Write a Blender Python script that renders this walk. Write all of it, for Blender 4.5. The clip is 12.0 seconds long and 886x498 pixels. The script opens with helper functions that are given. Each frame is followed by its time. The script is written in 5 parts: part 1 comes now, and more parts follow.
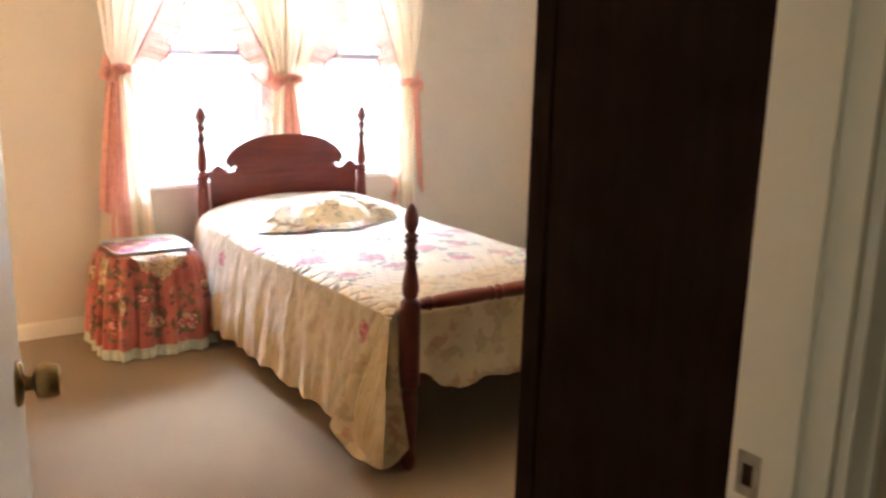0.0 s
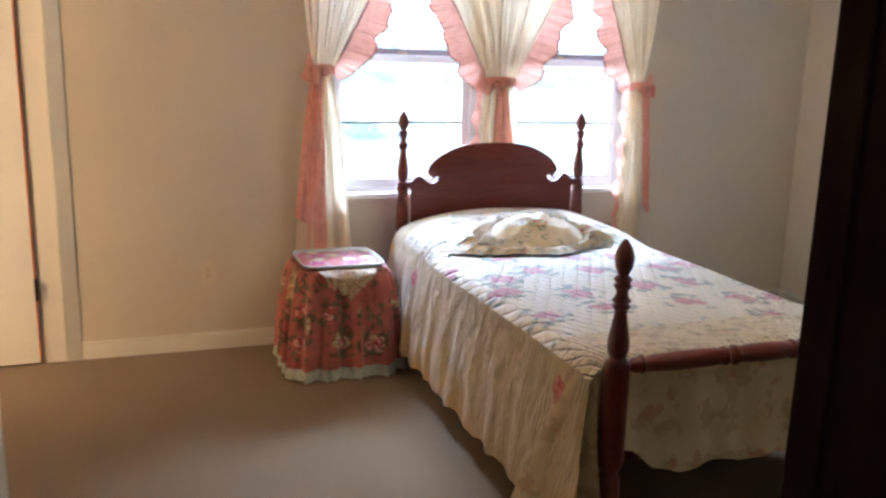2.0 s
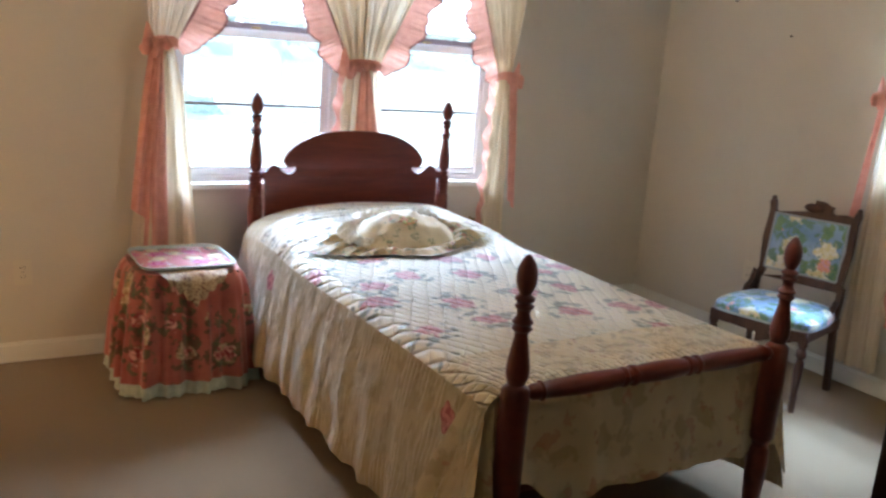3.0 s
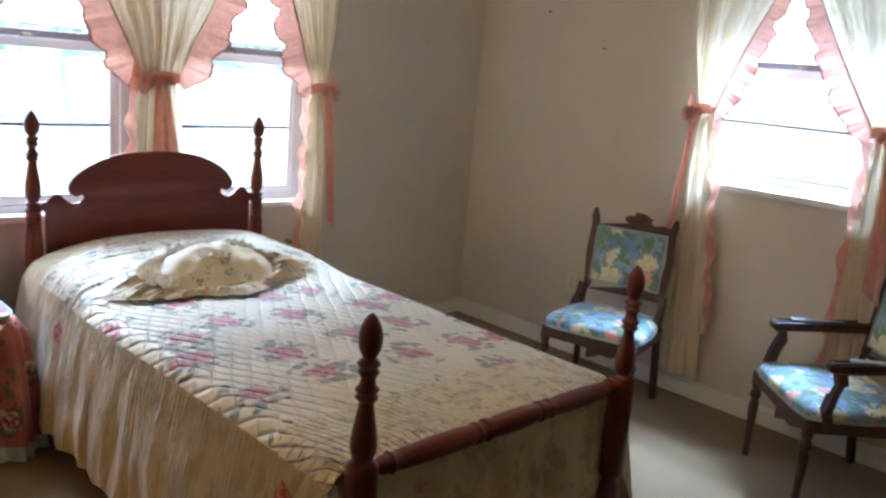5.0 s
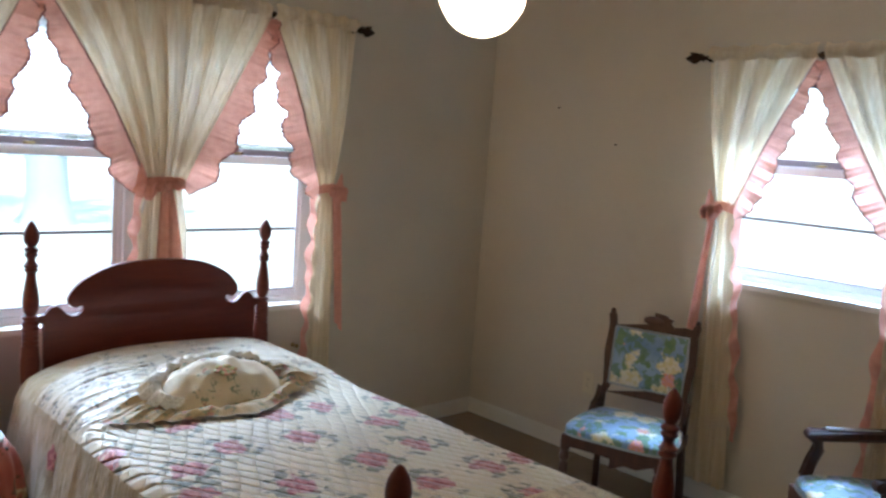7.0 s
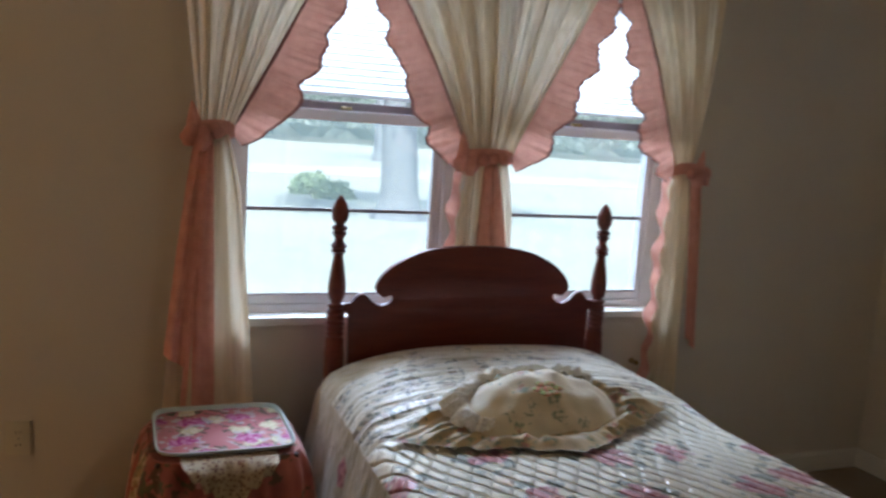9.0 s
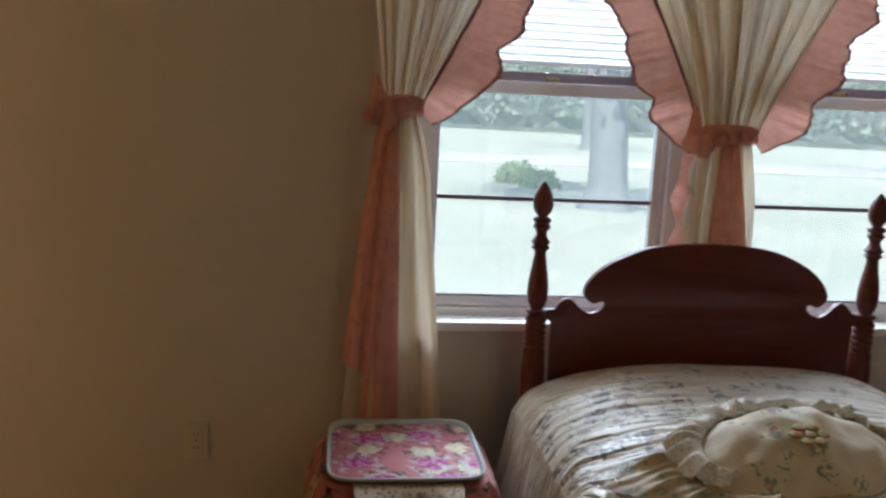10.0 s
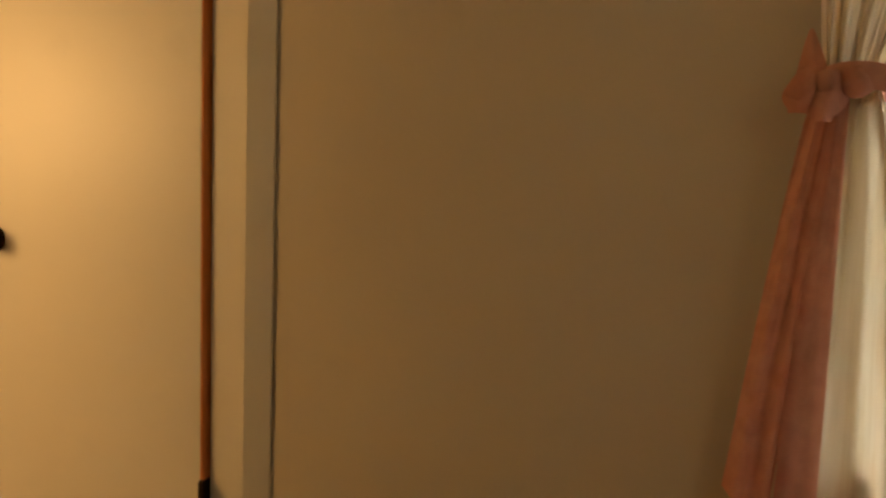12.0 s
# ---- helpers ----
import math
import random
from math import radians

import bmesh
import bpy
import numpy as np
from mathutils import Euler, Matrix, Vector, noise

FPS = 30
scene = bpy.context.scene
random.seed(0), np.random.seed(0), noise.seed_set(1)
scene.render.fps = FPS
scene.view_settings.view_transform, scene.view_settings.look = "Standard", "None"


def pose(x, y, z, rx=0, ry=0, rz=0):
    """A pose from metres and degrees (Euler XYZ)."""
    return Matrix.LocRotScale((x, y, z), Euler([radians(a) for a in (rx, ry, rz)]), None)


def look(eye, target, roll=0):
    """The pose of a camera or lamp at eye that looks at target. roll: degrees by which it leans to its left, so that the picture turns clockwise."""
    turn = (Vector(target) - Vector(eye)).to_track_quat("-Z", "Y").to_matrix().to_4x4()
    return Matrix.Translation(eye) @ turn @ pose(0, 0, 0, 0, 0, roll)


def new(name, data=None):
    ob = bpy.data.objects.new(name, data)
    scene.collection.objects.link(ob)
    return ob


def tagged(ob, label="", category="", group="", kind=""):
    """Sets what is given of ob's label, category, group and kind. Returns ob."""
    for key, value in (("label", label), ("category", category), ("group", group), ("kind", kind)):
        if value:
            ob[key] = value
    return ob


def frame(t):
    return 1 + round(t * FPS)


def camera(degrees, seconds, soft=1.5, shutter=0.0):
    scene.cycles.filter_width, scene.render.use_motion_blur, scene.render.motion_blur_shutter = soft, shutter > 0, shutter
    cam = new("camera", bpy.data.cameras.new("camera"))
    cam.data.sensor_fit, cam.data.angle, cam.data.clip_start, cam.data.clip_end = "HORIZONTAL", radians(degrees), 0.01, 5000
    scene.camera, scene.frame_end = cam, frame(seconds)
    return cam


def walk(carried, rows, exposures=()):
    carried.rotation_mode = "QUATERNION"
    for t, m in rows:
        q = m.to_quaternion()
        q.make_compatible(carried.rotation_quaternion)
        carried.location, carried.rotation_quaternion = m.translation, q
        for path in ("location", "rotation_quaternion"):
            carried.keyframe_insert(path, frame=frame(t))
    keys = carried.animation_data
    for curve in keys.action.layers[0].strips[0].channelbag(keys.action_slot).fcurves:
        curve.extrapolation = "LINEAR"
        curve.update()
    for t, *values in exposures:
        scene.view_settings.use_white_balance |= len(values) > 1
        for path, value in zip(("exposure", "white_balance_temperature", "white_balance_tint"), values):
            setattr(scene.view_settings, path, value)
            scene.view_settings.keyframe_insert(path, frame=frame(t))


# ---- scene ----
cam = camera(56.0, 12.0, soft=2.6, shutter=0.3)
PATH = [
    (0, (-1.53, -2.355, 1.432), (-0.402, -0.759, 1.008), 1.4),
    (0.5, (-1.478, -2.258, 1.415), (-0.562, -0.533, 0.986), 0.7),
    (1, (-1.379, -2.155, 1.397), (-0.658, -0.337, 0.979), -0.6),
    (1.5, (-1.268, -2.038, 1.417), (-0.701, -0.167, 0.995), 1.0),
    (2, (-1.197, -1.903, 1.415), (-0.543, -0.062, 0.99), 1.5),
    (2.5, (-1.178, -1.708, 1.425), (-0.317, 0.044, 0.977), 3.4),
    (3, (-1.19, -1.566, 1.43), (-0.182, 0.103, 0.976), 4.5),
    (3.5, (-1.184, -1.490, 1.440), (-0.009, 0.060, 0.970), 7.0),
    (5.5, (-1.052, -1.261, 1.525), (0.347, 0.112, 1.124), 4.0),
    (6, (-1.044, -1.249, 1.562), (0.374, 0.124, 1.241), 3.2),
    (6.5, (-1.036, -1.217, 1.586), (0.388, 0.165, 1.336), 3.5),
    (8.5, (-0.829, -0.689, 1.589), (0.157, 1.02, 1.26), 5.1),
    (9, (-0.658, -0.52, 1.437), (0.061, 1.324, 1.151), 3.8),
    (9.5, (-0.587, -0.296, 1.339), (-0.163, 1.641, 1.076), 2.8),
    (10, (-0.551, -0.122, 1.393), (-0.305, 1.834, 1.055), 2.7),
    (10.5, (-0.467, -0.031, 1.366), (-0.464, 1.941, 1.029), 2.0),
    (11, (-0.496, 0.288, 1.38), (-0.773, 2.233, 1.004), 1.6),
    (11.2, (-0.512, 0.358, 1.368), (-0.862, 2.292, 0.996), 1.1),
    (11.5, (-0.543, 0.432, 1.305), (-1.029, 2.347, 0.994), 2.2),
    (12, (-0.487, 0.642, 1.284), (-1.223, 2.479, 1.0), 2.6),
]
walk(cam, [(t, look(eye, target, roll)) for t, eye, target, roll in PATH], [(0.0, 4.35, 5950, 17), (0.5, 3.8, 5300, 16), (1.5, 3.5, 5300, 14), (2.5, 3.28, 5380, 12), (3.5, 3.1, 5460, 10), (6.5, 2.7, 5530, 10), (8.5, 1.95, 5600, 11), (9.5, 1.6, 5900, 14), (10.5, 1.52, 6250, 11), (11.5, 1.78, 7400, 12), (12.0, 1.9, 9000, 12)])

# ---- world and lights ----
NORTH, EAST, SOUTH, WEST, CEIL = 2.25, 2.57, -1.78, -2.6, 2.44
HALL_S = -3.0
GROUND = -0.6
world = bpy.data.worlds.new("world")
scene.world = world
world.use_nodes = True
wn = world.node_tree.nodes
sky = wn.new("ShaderNodeTexSky")
sky.sky_type = "NISHITA"
sky.sun_disc = False
sky.sun_elevation, sky.sun_rotation = radians(58), radians(200)
wn["Background"].inputs[1].default_value = 0.11
world.node_tree.links.new(sky.outputs[0], wn["Background"].inputs[0])

sun = new("sun", bpy.data.lights.new("sun", "SUN"))
sun.data.energy, sun.data.angle, sun.data.color = 3.2, radians(0.6), (1, 0.95, 0.87)
sun.matrix_world = look((0, 0, 0), (math.sin(radians(20)) * 0.53, math.cos(radians(20)) * 0.53, -0.85))

GLOBE = (0.42, 0.29, 1.953)
LAMP_W = 1.6
SIDE_W = 17.5
# the upper sky's light over the two windows, outside and above what can be seen from the room
for where, to, w, h, power, tone in (((0.75, 4.8, 3.25), (0.75, 1.2, 0.5), 3.0, 0.9, 84.0, (0.74, 0.86, 1.0)), ((3.72, 0.35, 3.3), (1.7, 0.35, 0.1), 1.3, 0.6, 88.0, (0.54, 0.74, 1.0))):
    sl = new("sky_light", bpy.data.lights.new("sky_light", "AREA"))
    sl.data.shape, sl.data.size, sl.data.size_y, sl.data.energy, sl.data.color = "RECTANGLE", w, h, power, tone
    sl.matrix_world = look(where, to)

# ---- materials ----
MATS = {}


class Nodes:
    """A short way to write node materials."""

    def __init__(self, name, rough=0.6, metal=0.0, spec=0.5):
        self.mat = bpy.data.materials.new(name)
        self.mat.use_nodes = True
        self.t = self.mat.node_tree
        self.b = self.t.nodes["Principled BSDF"]
        self.b.inputs["Roughness"].default_value = rough
        self.b.inputs["Metallic"].default_value = metal
        self.b.inputs["Specular IOR Level"].default_value = spec
        self.co = self.n("ShaderNodeTexCoord").outputs["Object"]
        self.height = None
        MATS[name] = self.mat

    def n(self, kind, **kw):
        node = self.t.nodes.new(kind)
        for k, v in kw.items():
            if k in ("operation", "data_type", "feature", "voronoi_dimensions", "noise_dimensions", "blend_type", "interpolation_type", "bands_direction"):
                setattr(node, k, v)
        return node

    def put(self, socket, value):
        if isinstance(value, bpy.types.NodeSocket):
            self.t.links.new(value, socket)
        elif isinstance(value, (tuple, list)) and len(value) == 3 and len(socket.default_value) == 4:
            socket.default_value = (*value, 1)
        else:
            socket.default_value = value

    def math(self, op, a, b=0.0, c=0.0):
        m = self.n("ShaderNodeMath", operation=op)
        for i, v in enumerate((a, b, c)):
            self.put(m.inputs[i], v)
        return m.outputs[0]

    def noise(self, scale, detail=2.0, stretch=None, rough=0.5):
        m = self.n("ShaderNodeTexNoise")
        co = self.co
        if stretch:
            mp = self.n("ShaderNodeMapping")
            self.put(mp.inputs[0], co)
            mp.inputs["Scale"].default_value = stretch
            co = mp.outputs[0]
        self.put(m.inputs["Vector"], co)
        m.inputs["Scale"].default_value, m.inputs["Detail"].default_value = scale, detail
        m.inputs["Roughness"].default_value = rough
        return m.outputs[0]

    def ramp(self, v, lo, hi, a=0.0, b=1.0):
        m = self.n("ShaderNodeMapRange")
        for k, x in (("Value", v), ("From Min", lo), ("From Max", hi), ("To Min", a), ("To Max", b)):
            self.put(m.inputs[k], x)
        return m.outputs[0]

    def mix(self, f, a, b):
        m = self.n("ShaderNodeMix", data_type="RGBA")
        self.put(m.inputs[0], f)
        self.put(m.inputs[6], a)
        self.put(m.inputs[7], b)
        return m.outputs[2]

    def cells(self, scale, shift=(0, 0, 0), warp=0.0, random_=1.0, dims="3D", stretch=None):
        """Distance to the nearest scattered point, in metres, and a value of that point."""
        mp = self.n("ShaderNodeMapping")
        self.put(mp.inputs[0], self.co)
        mp.inputs["Location"].default_value = shift
        if stretch:
            mp.inputs["Scale"].default_value = stretch
        co = mp.outputs[0]
        if warp:
            nz = self.n("ShaderNodeTexNoise")
            self.put(nz.inputs["Vector"], co)
            nz.inputs["Scale"].default_value = scale * 3.5
            vm = self.n("ShaderNodeVectorMath", operation="MULTIPLY_ADD")
            self.put(vm.inputs[0], nz.outputs[1])
            vm.inputs[1].default_value = (warp,) * 3
            self.put(vm.inputs[2], co)
            co = vm.outputs[0]
        v = self.n("ShaderNodeTexVoronoi", voronoi_dimensions=dims)
        self.put(v.inputs["Vector"], co)
        v.inputs["Scale"].default_value = scale
        v.inputs["Randomness"].default_value = random_
        sep = self.n("ShaderNodeSeparateColor")
        self.put(sep.inputs[0], v.outputs["Color"])
        return self.math("DIVIDE", v.outputs["Distance"], scale), sep.outputs[0]

    def color(self, c):
        self.put(self.b.inputs["Base Color"], c)
        return self

    def bump(self, h, dist=0.002, strength=1.0):
        m = self.n("ShaderNodeBump")
        m.inputs["Distance"].default_value, m.inputs["Strength"].default_value = dist, strength
        self.put(m.inputs["Height"], h)
        if self.height is not None:
            self.put(m.inputs["Normal"], self.height)
        self.height = m.outputs[0]
        self.put(self.b.inputs["Normal"], self.height)
        return self


def mul(c, k):
    return tuple(x * k for x in c)


def paint(name, c, rough, var=0.06, bump=0.0006, scale=180):
    m = Nodes(name, rough)
    big = m.noise(1.3, 3)
    col = m.mix(m.ramp(big, 0.3, 0.7), mul(c, 1 - var), mul(c, 1 + var * 0.5))
    scuff = m.ramp(m.noise(6, 5), 0.62, 0.75)
    col = m.mix(m.math("MULTIPLY", scuff, 0.10), col, mul(c, 0.6))
    m.color(col)
    m.bump(m.noise(scale, 3), bump, 0.5).bump(m.noise(14, 2), bump * 2, 0.3)
    return m.mat


def wood(name, dark, light, rough=0.3, along=(1, 1, 0.12), coat=0.3, stain=0.35):
    m = Nodes(name, rough)
    g = m.noise(38, 4, along, 0.6)
    col = m.mix(m.ramp(g, 0.3, 0.7), dark, light)
    col = m.mix(m.math("MULTIPLY", m.ramp(m.noise(4, 2), 0.4, 0.7), stain), col, mul(dark, 0.7))
    m.color(col)
    m.put(m.b.inputs["Roughness"], m.ramp(m.noise(9, 3), 0.3, 0.7, rough * 0.8, rough * 1.35))
    m.b.inputs["Coat Weight"].default_value = coat
    m.b.inputs["Coat Roughness"].default_value = 0.18
    m.bump(g, 0.0005, 0.4)
    return m.mat


def metal(name, c, rough=0.3):
    m = Nodes(name, rough, 1.0)
    m.color(m.mix(m.ramp(m.noise(30, 4), 0.4, 0.7), c, mul(c, 0.55)))
    m.put(m.b.inputs["Roughness"], m.ramp(m.noise(40, 3), 0.3, 0.7, rough * 0.7, rough * 1.5))
    return m.mat


def cloth(m, fold=0.0):
    """A woven surface with a soft sheen."""
    m.b.inputs["Sheen Weight"].default_value = 0.25
    m.bump(m.noise(420, 2), 0.0006, 0.5)
    if fold:
        m.bump(m.noise(9, 3), fold, 0.6)
    return m.mat


def see_through(m, share, clear=0.0):
    """Lets light through a thin fabric."""
    out = m.t.nodes["Material Output"]
    tr = m.n("ShaderNodeBsdfTranslucent")
    col = m.b.inputs["Base Color"]
    if col.links:
        m.put(tr.inputs[0], col.links[0].from_socket)
    else:
        tr.inputs[0].default_value = col.default_value
    mx = m.n("ShaderNodeMixShader")
    mx.inputs[0].default_value = share
    m.put(mx.inputs[1], m.b.outputs[0])
    m.put(mx.inputs[2], tr.outputs[0])
    last = mx.outputs[0]
    if clear:
        tp = m.n("ShaderNodeBsdfTransparent")
        m2 = m.n("ShaderNodeMixShader")
        m2.inputs[0].default_value = clear
        m.put(m2.inputs[1], last)
        m.put(m2.inputs[2], tp.outputs[0])
        last = m2.outputs[0]
    m.put(out.inputs[0], last)
    return m.mat


WALL = paint("wall_paint", (0.62, 0.56, 0.465), 0.75)
CEILING = paint("ceiling_paint", (0.74, 0.715, 0.655), 0.9, bump=0.002, scale=60)
TRIM = paint("trim_paint", (0.78, 0.76, 0.69), 0.35, bump=0.0003)
DOOR = paint("door_paint", (0.76, 0.75, 0.71), 0.38, bump=0.0003)
SASH = paint("sash_paint", (0.86, 0.85, 0.88), 0.35)
DARKRAIL = paint("rail_bronze", (0.16, 0.11, 0.11), 0.45)
PLASTIC = paint("ivory_plastic", (0.66, 0.60, 0.46), 0.35)
MAHOG = wood("mahogany", (0.085, 0.013, 0.008), (0.14, 0.024, 0.012), 0.34, (0.15, 1, 1), coat=0.0, stain=0.0)
for lk in list(MAHOG.node_tree.links):
    if lk.to_socket.name == "Roughness":
        MAHOG.node_tree.links.remove(lk)
WALNUT = wood("dark_walnut", (0.010, 0.0045, 0.003), (0.020, 0.009, 0.006), 0.7, coat=0.0)
WALNUT.node_tree.nodes["Principled BSDF"].inputs["Specular IOR Level"].default_value = 0.08
CHAIRW = wood("chair_walnut", (0.040, 0.016, 0.010), (0.09, 0.035, 0.020), 0.38, coat=0.1)
REDWOOD = wood("bare_fir", (0.75, 0.24, 0.08), (0.85, 0.34, 0.13), 0.6, coat=0.0)
BRASS = metal("aged_brass", (0.42, 0.30, 0.13), 0.32)
BRONZE = metal("dark_bronze", (0.05, 0.03, 0.02), 0.45)
STEEL = metal("worn_steel", (0.45, 0.42, 0.36), 0.4)

m = Nodes("carpet", 0.95, spec=0.1)
base = m.mix(m.ramp(m.noise(1.6, 3), 0.35, 0.65), (0.218, 0.138, 0.060), (0.255, 0.170, 0.082))
base = m.mix(m.math("MULTIPLY", m.ramp(m.noise(0.9, 4), 0.55, 0.75), 0.3), base, (0.27, 0.20, 0.125))
base = m.mix(m.ramp(m.noise(260, 2), 0.35, 0.7, 0, 0.6), base, (0.165, 0.112, 0.06))
m.color(base).bump(m.noise(320, 3), 0.006, 0.9).bump(m.noise(22, 3), 0.006, 0.5)
m.b.inputs["Sheen Weight"].default_value = 0.3
CARPET = m.mat

m = Nodes("sheer_cream", 0.8)
m.color(m.mix(m.ramp(m.noise(60, 2, (1, 1, 0.05)), 0.35, 0.65), (0.76, 0.62, 0.42), (0.84, 0.72, 0.54)))
m.bump(m.noise(500, 2), 0.0006, 0.4)
SHEER = see_through(m, 0.38, 0.03)
m = Nodes("coral_ruffle", 0.8)
m.color(m.mix(m.ramp(m.noise(30, 3), 0.35, 0.65), (0.71, 0.345, 0.26), (0.79, 0.415, 0.32)))
m.bump(m.noise(90, 2), 0.0015, 0.4)
CORAL = see_through(m, 0.38)
m = Nodes("coral_hem", 0.8)
m.color((0.30, 0.10, 0.08))
HEM = cloth(m)


def petals(m, base, size, pitch, pink, deep, shift=(0, 0, 0), rnd=0.6, dims="3D", leaf=(0.14, 0.2, 0.12), stretch=None):
    """Roses with leaves scattered on a cloth."""
    d, r = m.cells(1 / pitch, shift, 0.10 * pitch * 4, rnd, dims, stretch)
    ring = m.math("ADD", d, m.math("MULTIPLY", m.noise(26 * 0.06 / size, 2), size * 1.5))
    leafy = m.math("MULTIPLY", m.ramp(d, size * 2.1, size * 1.8), m.ramp(m.noise(20 * 0.06 / size, 1), 0.52, 0.56))
    c = m.mix(m.math("MULTIPLY", leafy, 0.8), base, leaf)
    flower = m.ramp(ring, size * 1.85, size * 1.65)
    p = m.mix(m.ramp(m.noise(42 * 0.06 / size, 3), 0.42, 0.58), deep, pink)
    return m.mix(flower, c, p)


m = Nodes("quilt_top", 0.42, spec=0.6)
base = m.mix(m.ramp(m.noise(5, 3), 0.35, 0.65), (0.70, 0.64, 0.46), (0.77, 0.71, 0.54))
m.color(petals(m, base, 0.052, 0.25, (0.60, 0.24, 0.23), (0.34, 0.05, 0.07), rnd=0.55, dims="2D", leaf=(0.07, 0.12, 0.07)))
sep = m.n("ShaderNodeSeparateXYZ")
m.put(sep.inputs[0], m.co)
lines = []
for kx, ky, pitch in ((1.0, 0.55, 0.046), (1.0, -0.55, 0.058)):
    v = m.math("ADD", m.math("MULTIPLY", sep.outputs[0], kx / pitch), m.math("MULTIPLY", sep.outputs[1], ky / pitch))
    v = m.math("ADD", v, m.math("MULTIPLY", m.noise(7, 1), 0.5))
    f = m.math("ABSOLUTE", m.math("SUBTRACT", m.math("FRACT", v), 0.5))
    lines.append(m.ramp(f, 0.5, 0.25, 0.0, 1.0))
hq = m.math("MULTIPLY", m.math("POWER", lines[0], 0.5), m.math("ADD", m.math("MULTIPLY", m.math("POWER", lines[1], 0.5), 0.5), 0.5))
m.bump(hq, 0.014, 1.0).bump(m.noise(60, 3), 0.003, 0.5)
m.b.inputs["Sheen Weight"].default_value = 0.5
QUILT = m.mat

m = Nodes("quilt_border", 0.6)
base = m.mix(m.ramp(m.noise(8, 3), 0.35, 0.65), (0.70, 0.59, 0.36), (0.77, 0.66, 0.43))
base = m.mix(m.math("MULTIPLY", m.ramp(m.noise(30, 3), 0.53, 0.60), 0.6), base, (0.38, 0.29, 0.14))
base = m.mix(m.math("MULTIPLY", m.ramp(m.noise(24, 2), 0.63, 0.68), 0.5), base, (0.46, 0.2, 0.15))
sep = m.n("ShaderNodeSeparateXYZ")
m.put(sep.inputs[0], m.co)
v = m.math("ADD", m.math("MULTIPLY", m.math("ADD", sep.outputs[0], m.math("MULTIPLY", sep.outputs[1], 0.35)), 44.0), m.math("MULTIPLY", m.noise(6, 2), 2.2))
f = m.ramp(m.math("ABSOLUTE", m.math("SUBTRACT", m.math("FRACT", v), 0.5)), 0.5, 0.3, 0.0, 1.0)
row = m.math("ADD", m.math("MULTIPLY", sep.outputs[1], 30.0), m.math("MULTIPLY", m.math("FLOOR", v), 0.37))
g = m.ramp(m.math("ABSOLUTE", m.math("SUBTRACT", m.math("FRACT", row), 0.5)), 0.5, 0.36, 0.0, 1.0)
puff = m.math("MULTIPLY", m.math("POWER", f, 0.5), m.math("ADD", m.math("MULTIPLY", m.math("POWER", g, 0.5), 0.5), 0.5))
# quilting grooves are darkened in the colour, shade painted along the seams
groove_shade = m.math("MULTIPLY", m.math("SUBTRACT", 1.0, m.ramp(f, 0.0, 0.35)), m.ramp(m.noise(26, 2), 0.42, 0.58))
m.color(m.mix(m.math("MULTIPLY", groove_shade, 0.55), base, (0.24, 0.17, 0.08)))
m.bump(m.math("MULTIPLY", puff, m.ramp(m.noise(9, 2), 0.3, 0.6, 0.4, 1.0)), 0.024, 1.0).bump(m.noise(38, 4, (1, 1, 0.5)), 0.005, 0.8)
m.b.inputs["Sheen Weight"].default_value = 0.4
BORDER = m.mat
m = Nodes("side_drop", 0.65)
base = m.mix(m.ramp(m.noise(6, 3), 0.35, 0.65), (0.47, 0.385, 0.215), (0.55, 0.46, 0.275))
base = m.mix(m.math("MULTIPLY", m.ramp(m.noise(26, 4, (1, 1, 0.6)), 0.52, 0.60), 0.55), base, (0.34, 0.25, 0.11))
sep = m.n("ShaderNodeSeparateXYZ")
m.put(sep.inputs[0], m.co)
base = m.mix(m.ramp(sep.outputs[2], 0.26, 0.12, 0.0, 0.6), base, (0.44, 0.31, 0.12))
v = m.math("ADD", m.math("MULTIPLY", sep.outputs[1], 46.0), m.math("MULTIPLY", m.noise(5, 2), 1.6))
f = m.ramp(m.math("ABSOLUTE", m.math("SUBTRACT", m.math("FRACT", v), 0.5)), 0.5, 0.28, 0.0, 1.0)
patchy = m.ramp(m.noise(13, 3, (1, 1, 0.45)), 0.42, 0.58)
# crease shade painted as broken dark lines down the side drop
groove_shade = m.math("MULTIPLY", m.math("SUBTRACT", 1.0, m.ramp(f, 0.0, 0.4)), patchy)
m.color(m.mix(m.math("MULTIPLY", groove_shade, 0.5), base, (0.23, 0.16, 0.07)))
m.bump(m.math("MULTIPLY", m.math("POWER", f, 0.5), patchy), 0.006, 0.8).bump(m.noise(44, 3, (1, 1, 0.35)), 0.004, 0.8)
m.b.inputs["Sheen Weight"].default_value = 0.3
SIDE_DROP = m.mat
m = Nodes("drop_cloth", 0.6)
base = m.mix(m.ramp(m.noise(8, 3), 0.35, 0.65), (0.58, 0.48, 0.28), (0.66, 0.56, 0.35))
base = m.mix(m.math("MULTIPLY", m.ramp(m.noise(13, 4), 0.52, 0.58), 0.65), base, (0.38, 0.29, 0.14))
m.color(m.mix(m.math("MULTIPLY", m.ramp(m.noise(19, 3), 0.60, 0.64), 0.6), base, (0.45, 0.20, 0.13)))
m.b.inputs["Sheen Weight"].default_value = 0.4
m.bump(m.noise(14, 3), 0.008, 0.5)
DROP = m.mat

